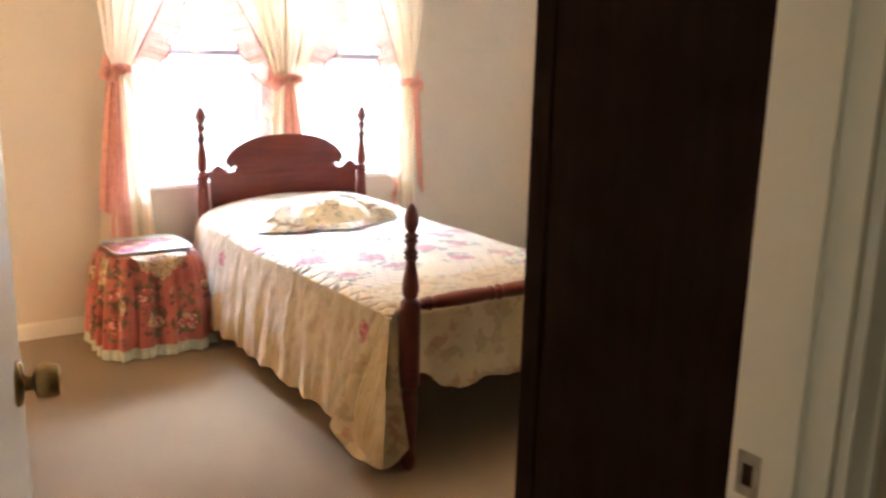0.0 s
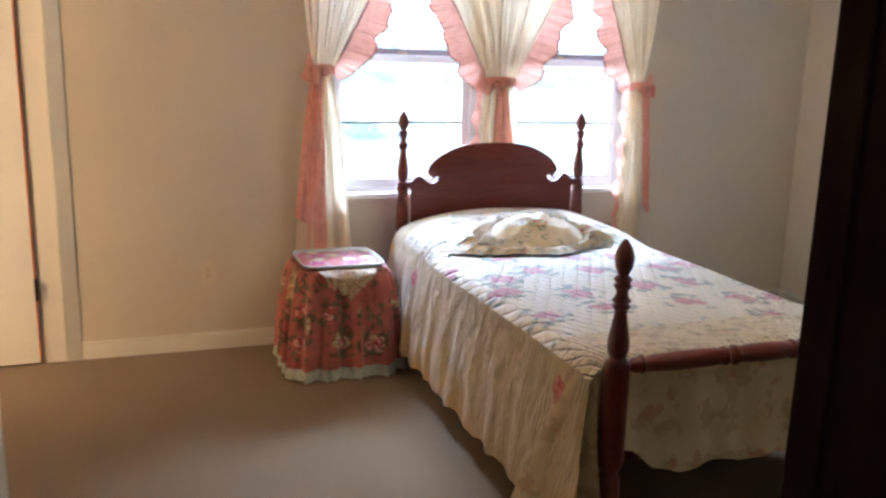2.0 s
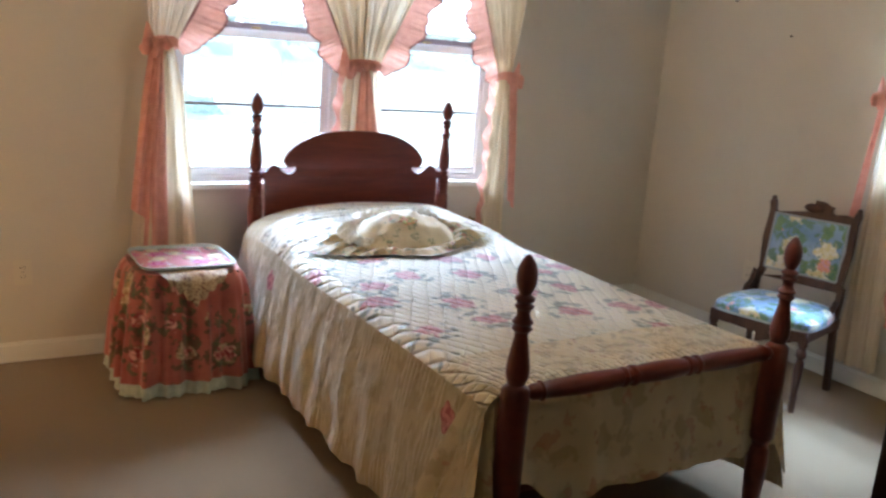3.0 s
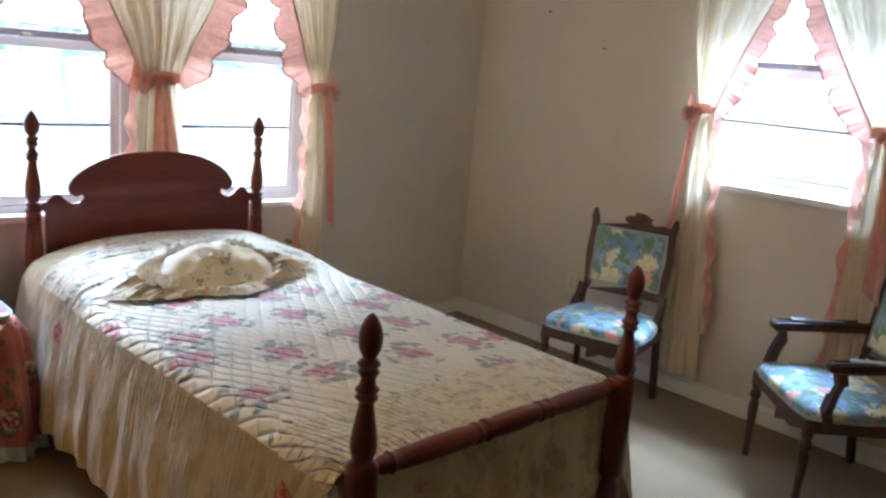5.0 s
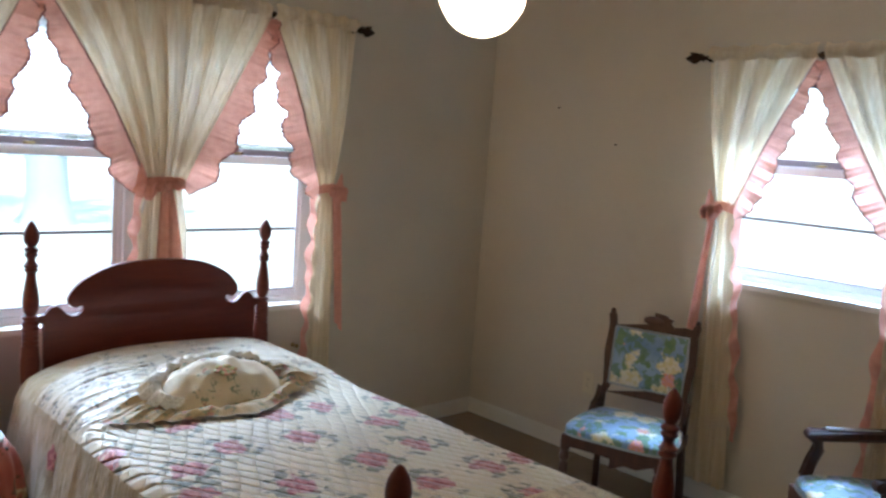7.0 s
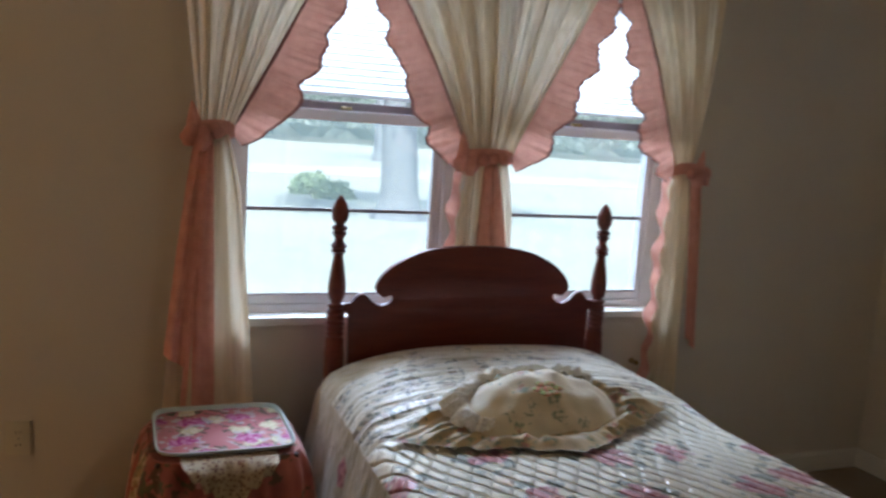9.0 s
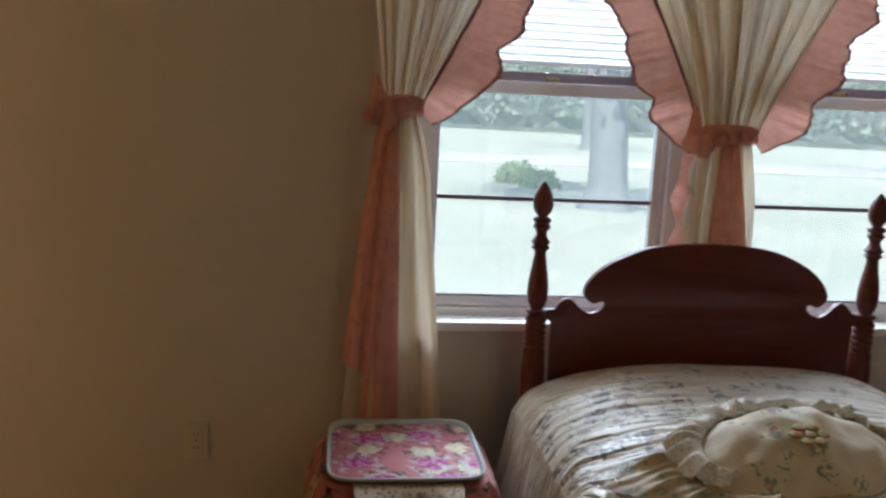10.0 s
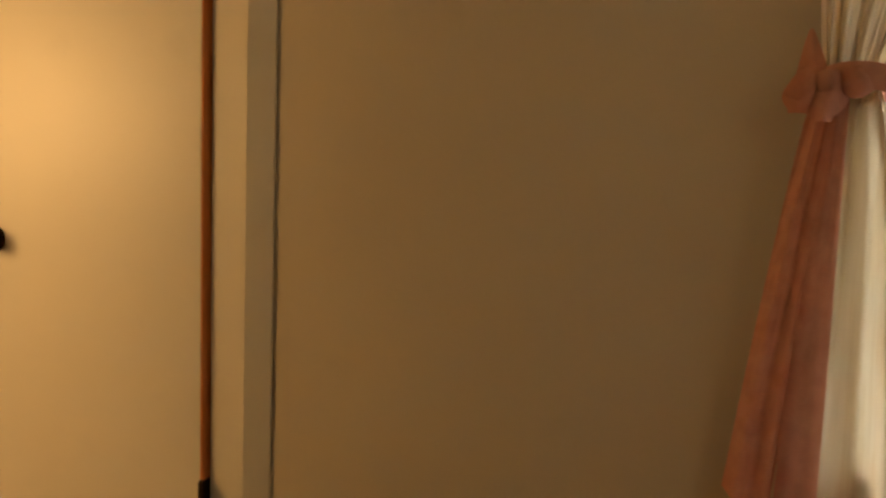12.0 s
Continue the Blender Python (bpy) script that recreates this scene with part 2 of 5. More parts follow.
m = Nodes("sham_cream", 0.6)
base = m.mix(m.ramp(m.noise(9, 3), 0.35, 0.65), (0.62, 0.52, 0.33), (0.70, 0.61, 0.42))
m.color(petals(m, base, 0.014, 0.085, (0.50, 0.27, 0.2), (0.30, 0.16, 0.09), shift=(0.3, 0.1, 0)))
SHAM = cloth(m, 0.01)
m = Nodes("sham_frill", 0.6)
base = m.mix(m.ramp(m.noise(12, 3), 0.35, 0.65), (0.40, 0.29, 0.13), (0.52, 0.40, 0.21))
m.color(petals(m, base, 0.017, 0.062, (0.52, 0.22, 0.18), (0.24, 0.17, 0.07)))
FRILL = cloth(m, 0.01)

m = Nodes("quilt_head", 0.36, spec=0.7)
base = m.mix(m.ramp(m.noise(5, 3), 0.35, 0.65), (0.68, 0.62, 0.46), (0.74, 0.68, 0.53))
c = petals(m, base, 0.019, 0.075, (0.46, 0.33, 0.22), (0.20, 0.17, 0.10), leaf=(0.10, 0.11, 0.07))
m.color(c)
m.bump(m.noise(5, 4, (0.4, 6, 1)), 0.05, 1.0).bump(m.noise(34, 3, (1, 1.6, 1)), 0.008, 0.9)
m.b.inputs["Sheen Weight"].default_value = 0.5
QHEAD = m.mat

# unseen sheet added over the lower sashes to veil the outdoor view
m = Nodes("haze_sheet", 0.8)
m.color((0.52, 0.58, 0.54))
HAZE_SHEET = see_through(m, 0.5, 0.82)

m = Nodes("coral_floral", 0.75)
base = m.mix(m.ramp(m.noise(9, 3), 0.35, 0.65), (0.34, 0.08, 0.065), (0.46, 0.14, 0.105))
c = petals(m, base, 0.044, 0.17, (0.66, 0.53, 0.34), (0.42, 0.29, 0.15), shift=(0.1, 0.3, 0.2), leaf=(0.07, 0.06, 0.03))
m.color(petals(m, c, 0.040, 0.16, (0.74, 0.40, 0.32), (0.30, 0.03, 0.04), shift=(0.7, 0.1, 0.5), leaf=(0.09, 0.11, 0.05)))
FLORAL = cloth(m)
m = Nodes("aqua_frill", 0.75)
m.color(m.mix(m.ramp(m.noise(40, 3), 0.35, 0.65), (0.40, 0.46, 0.38), (0.55, 0.60, 0.50)))
AQUA = cloth(m)
m = Nodes("lace", 0.8)
d, r = m.cells(90, warp=0.002)
m.color(m.mix(m.ramp(d, 0.003, 0.0055), (0.20, 0.10, 0.06), (0.46, 0.36, 0.22)))
LACE = cloth(m)
# white for the frill's window-lit back, the light put into its colour
m = Nodes("lit_lace", 0.7)
d, r = m.cells(120, warp=0.001)
m.color(m.mix(m.ramp(d, 0.002, 0.005), (0.58, 0.54, 0.44), (0.80, 0.78, 0.70)))
LACE_LIT = cloth(m)
m = Nodes("tray_picture", 0.22)
base = m.mix(m.ramp(m.noise(6, 3), 0.35, 0.65), (0.52, 0.18, 0.20), (0.58, 0.25, 0.27))
c = petals(m, base, 0.030, 0.125, (0.80, 0.74, 0.55), (0.62, 0.56, 0.36), shift=(0.35, 0.9, 0), leaf=(0.07, 0.12, 0.09), dims="2D")
m.color(petals(m, c, 0.034, 0.14, (0.64, 0.28, 0.46), (0.40, 0.05, 0.22), shift=(0.1, 0.2, 0), leaf=(0.60, 0.55, 0.57), dims="2D"))
m.b.inputs["Coat Weight"].default_value = 0.6
TRAYPIC = m.mat
TRAYRIM = paint("tray_rim", (0.48, 0.56, 0.55), 0.35)
m = Nodes("seat_floral", 0.6)
base = m.mix(m.ramp(m.noise(8, 3), 0.35, 0.65), (0.17, 0.28, 0.47), (0.32, 0.44, 0.60))
base = m.mix(m.ramp(m.noise(16, 2), 0.55, 0.6), base, (0.17, 0.27, 0.12))
c = petals(m, base, 0.050, 0.14, (0.78, 0.74, 0.62), (0.68, 0.60, 0.30), shift=(0.2, 0.4, 0.3), leaf=(0.12, 0.22, 0.10))
m.color(petals(m, c, 0.030, 0.12, (0.72, 0.30, 0.14), (0.66, 0.34, 0.38), shift=(0.75, 0.1, 0.6), leaf=(0.10, 0.2, 0.12)))
SEATF = cloth(m)
m = Nodes("gimp_braid", 0.7)
m.color((0.36, 0.40, 0.42))
BRAID = m.mat

m = Nodes("globe_glass", 0.3)
m.color((0.9, 0.88, 0.8))
m.b.inputs["Emission Color"].default_value = (1.0, 0.74, 0.42, 1)
m.b.inputs["Emission Strength"].default_value = 2.5
GLOBEM = m.mat

m = Nodes("window_glass", 0.0)
m.b.inputs["Transmission Weight"].default_value = 1.0
m.b.inputs["IOR"].default_value = 1.45
m.color((0.95, 0.98, 0.97))
GLASS = m.mat
m = Nodes("blind_slat", 0.5)
m.color((0.75, 0.75, 0.73))
BLIND = see_through(m, 0.5)

m = Nodes("lawn", 0.95, spec=0.1)
c = m.mix(m.ramp(m.noise(0.35, 4), 0.35, 0.65), (0.27, 0.30, 0.23), (0.36, 0.38, 0.31))
m.color(m.mix(m.ramp(m.noise(14, 3), 0.4, 0.7), c, (0.40, 0.41, 0.35))).bump(m.noise(30, 3), 0.03, 0.6)
LAWN = m.mat
m = Nodes("concrete", 0.9)
m.color(m.mix(m.ramp(m.noise(3, 4), 0.35, 0.65), (0.36, 0.35, 0.32), (0.46, 0.45, 0.42))).bump(m.noise(60, 3), 0.002, 0.5)
CONCRETE = m.mat
m = Nodes("bark", 0.9)
m.color(m.mix(m.ramp(m.noise(30, 4, (1, 1, 0.15)), 0.3, 0.7), (0.17, 0.18, 0.18), (0.20, 0.21, 0.21))).bump(m.noise(40, 4, (1, 1, 0.15)), 0.003, 0.4)
BARK = m.mat
m = Nodes("leaves", 0.6)
ri = m.n("ShaderNodeNewGeometry").outputs["Random Per Island"]
m.color(m.mix(ri, (0.10, 0.13, 0.08), (0.15, 0.18, 0.12)))
LEAF = see_through(m, 0.3)
m = Nodes("pale_shrub", 0.7)
m.color(m.mix(m.n("ShaderNodeNewGeometry").outputs["Random Per Island"], (0.22, 0.31, 0.15), (0.28, 0.37, 0.20)))
SHRUB = m.mat
BRICK = paint("outer_wall", (0.32, 0.18, 0.13), 0.9, var=0.2, bump=0.004, scale=30)

# ---- mesh helpers ----
def mesh(name, verts, faces, mats, smooth=True, idx=None):
    me = bpy.data.meshes.new(name)
    me.from_pydata([tuple(v) for v in verts], [], faces)
    for mt in (mats if isinstance(mats, (list, tuple)) else [mats]):
        me.materials.append(mt)
    if smooth:
        me.polygons.foreach_set("use_smooth", [True] * len(me.polygons))
    if idx is not None:
        me.polygons.foreach_set("material_index", idx)
    me.update()
    return me


def link(name, me, parent=None, label="", at=None):
    ob = new(name, me)
    if parent is not None:
        ob.parent = parent
    if at is not None:
        ob.location = at
    if label:
        tagged(ob, label)
    return ob


def part(name, bm, material, parent, label="", smooth=None):
    """One mesh object from a bmesh, under a thing or a part."""
    me = bpy.data.meshes.new(name)
    bmesh.ops.recalc_face_normals(bm, faces=bm.faces)
    if smooth is not None:
        for f in bm.faces:
            f.smooth = True
        if smooth < 180:
            for e in bm.edges:
                if len(e.link_faces) == 2 and e.calc_face_angle(0) > radians(smooth):
                    e.smooth = False
    bm.to_mesh(me)
    bm.free()
    me.materials.append(material)
    return link(name, me, parent, label)


def box(*spans, bevel=0.0, bm=None):
    """Boxes given as (x0, x1, y0, y1, z0, z1), bevelled, in one bmesh."""
    bm = bm or bmesh.new()
    for x0, x1, y0, y1, z0, z1 in spans:
        r = bmesh.ops.create_cube(bm, size=1)
        for v in r["verts"]:
            v.co = ((x0 + x1) / 2 + v.co.x * (x1 - x0), (y0 + y1) / 2 + v.co.y * (y1 - y0), (z0 + z1) / 2 + v.co.z * (z1 - z0))
        if bevel:
            es = list({e for v in r["verts"] for e in v.link_edges})
            bmesh.ops.bevel(bm, geom=es, offset=bevel, segments=2, affect="EDGES", profile=0.6)
    return bm


def lathe(profile, seg=20, m=None, bm=None, squash=1.0):
    """A turned piece from (radius, height) pairs, along z, moved by m."""
    bm = bm or bmesh.new()
    m = m or Matrix()
    rings = []
    for r, z in profile:
        rings.append([bm.verts.new(m @ Vector((r * math.cos(2 * math.pi * i / seg), squash * r * math.sin(2 * math.pi * i / seg), z))) for i in range(seg)])
    for a, b in zip(rings, rings[1:]):
        for i in range(seg):
            bm.faces.new((a[i], a[(i + 1) % seg], b[(i + 1) % seg], b[i]))
    bm.faces.new(rings[0][::-1])
    bm.faces.new(rings[-1])
    return bm


def rounded(points, n=4):
    """Smooths a run of (r, z) pairs by Catmull-Rom."""
    out = []
    p = [points[0], *points, points[-1]]
    for i in range(1, len(p) - 2):
        for k in range(n):
            t = k / n
            out.append(tuple(0.5 * ((2 * p[i][j]) + (-p[i - 1][j] + p[i + 1][j]) * t + (2 * p[i - 1][j] - 5 * p[i][j] + 4 * p[i + 1][j] - p[i + 2][j]) * t * t + (-p[i - 1][j] + 3 * p[i][j] - 3 * p[i + 1][j] + p[i + 2][j]) * t ** 3) for j in range(2)))
    out.append(points[-1])
    return [(max(r, 0.0005), z) if len(points[0]) == 2 else (r, z) for r, z in out]


def plate(outline, thick, bevel=0.004, m=None):
    """A board cut to an outline in x and z, thick in y."""
    bm = bmesh.new()
    vs = [bm.verts.new((x, -thick / 2, z)) for x, z in outline]
    f = bm.faces.new(vs)
    r = bmesh.ops.extrude_face_region(bm, geom=[f])
    moved = [v for v in r["geom"] if isinstance(v, bmesh.types.BMVert)]
    for v in moved:
        v.co.y += thick
    if bevel:
        es = [e for e in bm.edges if len(e.link_faces) == 2 and abs(e.verts[0].co.y - e.verts[1].co.y) < 1e-6]
        bmesh.ops.bevel(bm, geom=es, offset=bevel, segments=2, affect="EDGES", profile=0.6)
    if m is not None:
        bmesh.ops.transform(bm, matrix=m, verts=bm.verts)
    return bm


def grid(name, f, nu, nv, mats, parent=None, label="", thick=0.0, pick=None):
    """A sheet from f(u, v), u and v from 0 to 1."""
    verts = [f(i / nu, j / nv) for i in range(nu + 1) for j in range(nv + 1)]
    faces, idx = [], []
    for i in range(nu):
        for j in range(nv):
            a = i * (nv + 1) + j
            faces.append((a, a + nv + 1, a + nv + 2, a + 1))
            idx.append(pick((i + 0.5) / nu, (j + 0.5) / nv) if pick else 0)
    ob = link(name, mesh(name, verts, faces, mats, True, idx), parent, label)
    if thick:
        s = ob.modifiers.new("thick", "SOLIDIFY")
        s.thickness, s.offset = thick, 0
    return ob


def thing(name, label, category, group="", kind="", at=(0, 0, 0), turn=0.0):
    ob = new(name)
    ob.matrix_world = pose(*at, 0, 0, turn)
    return tagged(ob, label, category, group, kind)


def structure(name, bm, mat, label="", smooth=None):
    ob = part(name, bm, mat, None, "", smooth)
    return tagged(ob, label, "", "", "structure")


# ---- floor, walls, ceiling ----
TH = 0.14
structure("floor", box((WEST - TH, EAST + TH, HALL_S - TH, NORTH + TH, -0.12, 0.0)), CARPET, "worn beige cut-pile carpet over the whole floor")
structure("ceiling", box((WEST - TH, EAST + TH, HALL_S - TH, NORTH + TH, CEIL, CEIL + 0.12)), CEILING, "plain off-white textured ceiling")

W1 = (-0.39, 1.41, 0.77, 2.02)
W2 = (-0.07, 0.77, 1.07, 2.02)
D2 = (-2.47, -1.715, 2.03)
D1 = (-1.545, -0.66, 2.03)


def wall_x(name, y0, y1, x0, x1, holes, label):
    """A wall along x, with holes (x0, x1, z0, z1)."""
    spans, last = [], x0
    for a, b, lo, hi in sorted(holes):
        spans.append((last, a, y0, y1, 0, CEIL))
        if lo > 0:
            spans.append((a, b, y0, y1, 0, lo))
        spans.append((a, b, y0, y1, hi, CEIL))
        last = b
    spans.append((last, x1, y0, y1, 0, CEIL))
    return structure(name, box(*spans), WALL, label)


wall_x("wall_north", NORTH, NORTH + TH, WEST - TH, EAST + TH, [W1, (D2[0], D2[1], 0, D2[2])], "plain cream painted wall with a double window")
wall_x("wall_south", SOUTH - 0.12, SOUTH, WEST, EAST, [(D1[0], D1[1], 0, D1[2])], "plain cream painted wall with a doorway")
wall_x("wall_hall", HALL_S - TH, HALL_S, WEST, EAST, [], "plain cream painted hall wall")
# unseen opening and side room, added to let in the inferred warm west light
SIDE = (1.22, 2.04, 2.03)
structure("wall_west", box((WEST - TH, WEST, HALL_S - TH, SIDE[0], 0, CEIL), (WEST - TH, WEST, SIDE[1], NORTH, 0, CEIL), (WEST - TH, WEST, SIDE[0], SIDE[1], SIDE[2], CEIL)), WALL, "plain cream painted wall with an added unseen opening")
structure("wall_added_room", box((-4.2, -4.1, -0.4, 2.2, 0, CEIL), (-4.1, WEST - TH, -0.5, -0.4, 0, CEIL), (-4.1, WEST - TH, 2.1, 2.2, 0, CEIL)), WALL, "plain cream painted walls of an added unseen side room")
structure("floor_added_room", box((-4.2, WEST - TH, -0.5, 2.2, -0.12, 0)), CARPET, "beige carpet of an added unseen side room")
structure("ceiling_added_room", box((-4.2, WEST - TH, -0.5, 2.2, CEIL, CEIL + 0.12)), CEILING, "plain white ceiling of an added unseen side room")
# warm source inferred from the west; its spot beyond the opening is assumed
side = new("unseen_west_lamp", bpy.data.lights.new("unseen_west_lamp", "POINT"))
side.data.energy, side.data.shadow_soft_size, side.data.color = SIDE_W, 0.35, (1.0, 0.62, 0.28)
side.location = (-3.4, 0.9, 1.3)
# unseen fill light added in the hall to brighten the entrance jamb
hall = new("hall_fill", bpy.data.lights.new("hall_fill", "POINT"))
hall.data.energy, hall.data.shadow_soft_size, hall.data.color = 0.36, 0.3, (1.0, 0.93, 0.62)
hall.location = (-2.25, -2.7, 2.0)
a, b, lo, hi = W2
structure("wall_east", box((EAST, EAST + TH, HALL_S - TH, a, 0, CEIL), (EAST, EAST + TH, b, NORTH, 0, CEIL), (EAST, EAST + TH, a, b, 0, lo), (EAST, EAST + TH, a, b, hi, CEIL)), WALL, "plain cream painted wall with one window")
# a closet behind the north door keeps the daylight out
structure("wall_closet", box((D2[0] - 0.1, D2[1] + 0.1, NORTH + 0.80, NORTH + 0.86, 0, CEIL), (D2[0] - 0.16, D2[0] - 0.1, NORTH + TH, NORTH + 0.86, 0, CEIL), (D2[1] + 0.1, D2[1] + 0.16, NORTH + TH, NORTH + 0.86, 0, CEIL), (D2[0] - 0.1, D2[1] + 0.1, NORTH + TH, NORTH + 0.8, CEIL - 0.1, CEIL), (D2[0] - 0.1, D2[1] + 0.1, NORTH + TH, NORTH + 0.8, -0.1, 0)), WALL, "closet walls behind the door")


def board(name, spans):
    bm = bmesh.new()
    for x0, x1, y0, y1 in spans:
        box((x0, x1, y0, y1, 0.0, 0.078), bevel=0.003, bm=bm)
        if x1 - x0 > y1 - y0:
            inner = (x0, x1, y0, y1 - 0.004, 0.079, 0.09) if y0 < 0 else (x0, x1, y0 + 0.004, y1, 0.079, 0.09)
        else:
            inner = (x0, x1 - 0.004, y0, y1, 0.079, 0.09) if x0 < 0 else (x0 + 0.004, x1, y0, y1, 0.079, 0.09)
        box(inner, bevel=0.003, bm=bm)
    return structure(name, bm, TRIM, "white painted wooden baseboard")


B = 0.014
board("baseboard", [(D2[1] + 0.172, EAST - B, NORTH - B, NORTH - 0.001)])
board("baseboard", [(EAST - B, EAST - 0.001, SOUTH, NORTH - 0.001)])
board("baseboard", [(WEST + 0.001, WEST + B, SOUTH, SIDE[0] - 0.002)])
board("baseboard", [(WEST + 0.001, WEST + B, SIDE[1] + 0.002, NORTH - 0.025)])
board("baseboard", [(D1[1] + 0.07, EAST - B, SOUTH + 0.001, SOUTH + B)])
board("baseboard", [(WEST + B, D1[0] - 0.07, SOUTH + 0.001, SOUTH + B)])


# ---- doors ----
def knob(parent, x, z, side, y, mat):
    """A knob with its rose; side is -1 or 1 along y."""
    prof = [(0.034, 0), (0.034, 0.003), (0.030, 0.008), (0.013, 0.011), (0.011, 0.021), (0.018, 0.024), (0.025, 0.027), (0.0265, 0.040), (0.0245, 0.055), (0.021, 0.058), (0.012, 0.0585), (0.011, 0.054)]
    m = Matrix.Translation((x, y, z)) @ pose(0, 0, 0, -90 * side, 0, 0)
    k = part("knob", lathe(prof[3:], 24, m), mat, parent, "aged brass door knob", 50)
    part("rose_plate", lathe(prof[:4], 24, m), mat, k, "", 50)


def door_leaf(name, width, height, label, mat=DOOR, hinge_side=BRONZE, edge=None):
    """A flush door whose hinge is at its local origin, leaf along +x, 35 mm thick toward +y."""
    d = thing(name, label, "door", kind="structure")
    part("leaf", box((0.003, width, 0, 0.035, 0.012, height), bevel=0.002), mat, d)
    if edge:
        part("bare_edge", box((-0.0005, 0.0025, 0.001, 0.047, 0.014, height - 0.002)), edge, d, "unpainted reddish wooden hinge edge")
    for z in (0.365, 1.78):
        h = part("hinge", box((-0.003, -0.001, 0.002, 0.033, z - 0.045, z + 0.045), bevel=0.0006), hinge_side, d, "dark bronze door hinge")
        part("hinge_pin", lathe([(0.004, -0.052), (0.0075, -0.047), (0.0075, 0.047), (0.004, 0.052)], 12, Matrix.Translation((-0.005, -0.006, z))), hinge_side, h)
    return d


door = door_leaf("door_1", 0.812, 2.02, "white painted flush door standing open into the bedroom")
knob(door, 0.735, 0.965, -1, 0.0, BRASS)
knob(door, 0.735, 0.965, 1, 0.035, BRASS)
part("latch_plate", box((0.812, 0.8135, 0.006, 0.029, 0.935, 0.995)), BRASS, door)
door.matrix_world = pose(-1.536, SOUTH + 0.004, 0, 0, 0, 77.2)

door = door_leaf("door_2", 0.735, 2.02, "white painted flush closet door standing barely ajar", edge=REDWOOD)
knob(door, 0.655, 0.95, -1, 0.0, BRONZE)
door.matrix_world = Matrix.Translation((D2[1] - 0.008, NORTH - 0.034, 0)) @ Matrix.Diagonal((-1, 1, 1, 1)) @ pose(0, 0, 0, 0, 0, -0.6)


def casing(name, x0, x1, top, y, out, depth, label, w=0.062):
    """Jamb lining and casing boards round a doorway in a wall along x. out: towards the room."""
    t = thing(name, label, "door frame", kind="structure")
    lo, hi = sorted((y, y - out * depth))
    part("jamb", box((x0 - 0.001, x0 + 0.006, lo, hi, 0, top), bevel=0.001), TRIM, t)
    part("jamb", box((x1 - 0.006, x1 + 0.001, lo, hi, 0, top), bevel=0.001), TRIM, t)
    part("head_jamb", box((x0 + 0.006, x1 - 0.006, lo, hi, top - 0.006, top + 0.001), bevel=0.001), TRIM, t)
    s = y - out * 0.05
    a, b = sorted((s, s - out * 0.035))
    part("door_stop", box((x0 + 0.006, x0 + 0.017, a, b, 0, top - 0.006), (x1 - 0.017, x1 - 0.006, a, b, 0, top - 0.006), (x0 + 0.017, x1 - 0.017, a, b, top - 0.017, top - 0.006), bevel=0.002), TRIM, t)
    for yy, oo in ((y, out), (y - out * depth, -out)):
        a, b = sorted((yy + oo * 0.0005, yy + oo * 0.016))
        c, e = sorted((yy + oo * 0.0165, yy + oo * 0.022))
        for side, (p, q) in (("L", (x0 - w, x0 - 0.004)), ("R", (x1 + 0.004, x1 + w))):
            g = part("casing_board", box((p, q, a, b, 0, top + w), bevel=0.003), TRIM, t)
            band = (p, p + 0.016) if side == "L" else (q - 0.016, q)
            part("back_band", box((*band, c, e, 0, top + w), bevel=0.002), TRIM, g)
        part("casing_board", box((x0 - 0.004, x1 + 0.004, a, b, top + 0.004, top + w), bevel=0.003), TRIM, t)
    return t


frame1 = casing("door_frame_1", D1[0], D1[1], D1[2], SOUTH, 1, 0.12, "cream painted wooden door frame of the entrance")
part("strike_plate", box((D1[1] - 0.0085, D1[1] - 0.006, SOUTH - 0.036, SOUTH - 0.004, 0.92, 0.978), bevel=0.001), STEEL, frame1, "worn brass strike plate on the jamb")
part("strike_hole", box((D1[1] - 0.0095, D1[1] - 0.0086, SOUTH - 0.027, SOUTH - 0.013, 0.935, 0.963)), BRONZE, frame1)
casing("door_frame_2", D2[0], D2[1], D2[2], NORTH, -1, TH, "white painted wooden closet door frame", 0.106)


bevel_strip = bmesh.new()
x0, x1 = D2[1] + 0.108, D2[1] + 0.168
low = [bevel_strip.verts.new(p) for p in ((x0, NORTH - 0.001, 0.001), (x0, NORTH - 0.026, 0.001), (x1, NORTH - 0.007, 0.001), (x1, NORTH - 0.001, 0.001))]
high = [bevel_strip.verts.new((*v.co.xy, D2[2] + 0.10)) for v in low]
for k in range(4):
    bevel_strip.faces.new((low[k], low[(k + 1) % 4], high[(k + 1) % 4], high[k]))
bevel_strip.faces.new(low[::-1])
bevel_strip.faces.new(high)
structure("trim", bevel_strip, TRIM, "sloping white painted moulding beside the closet door")


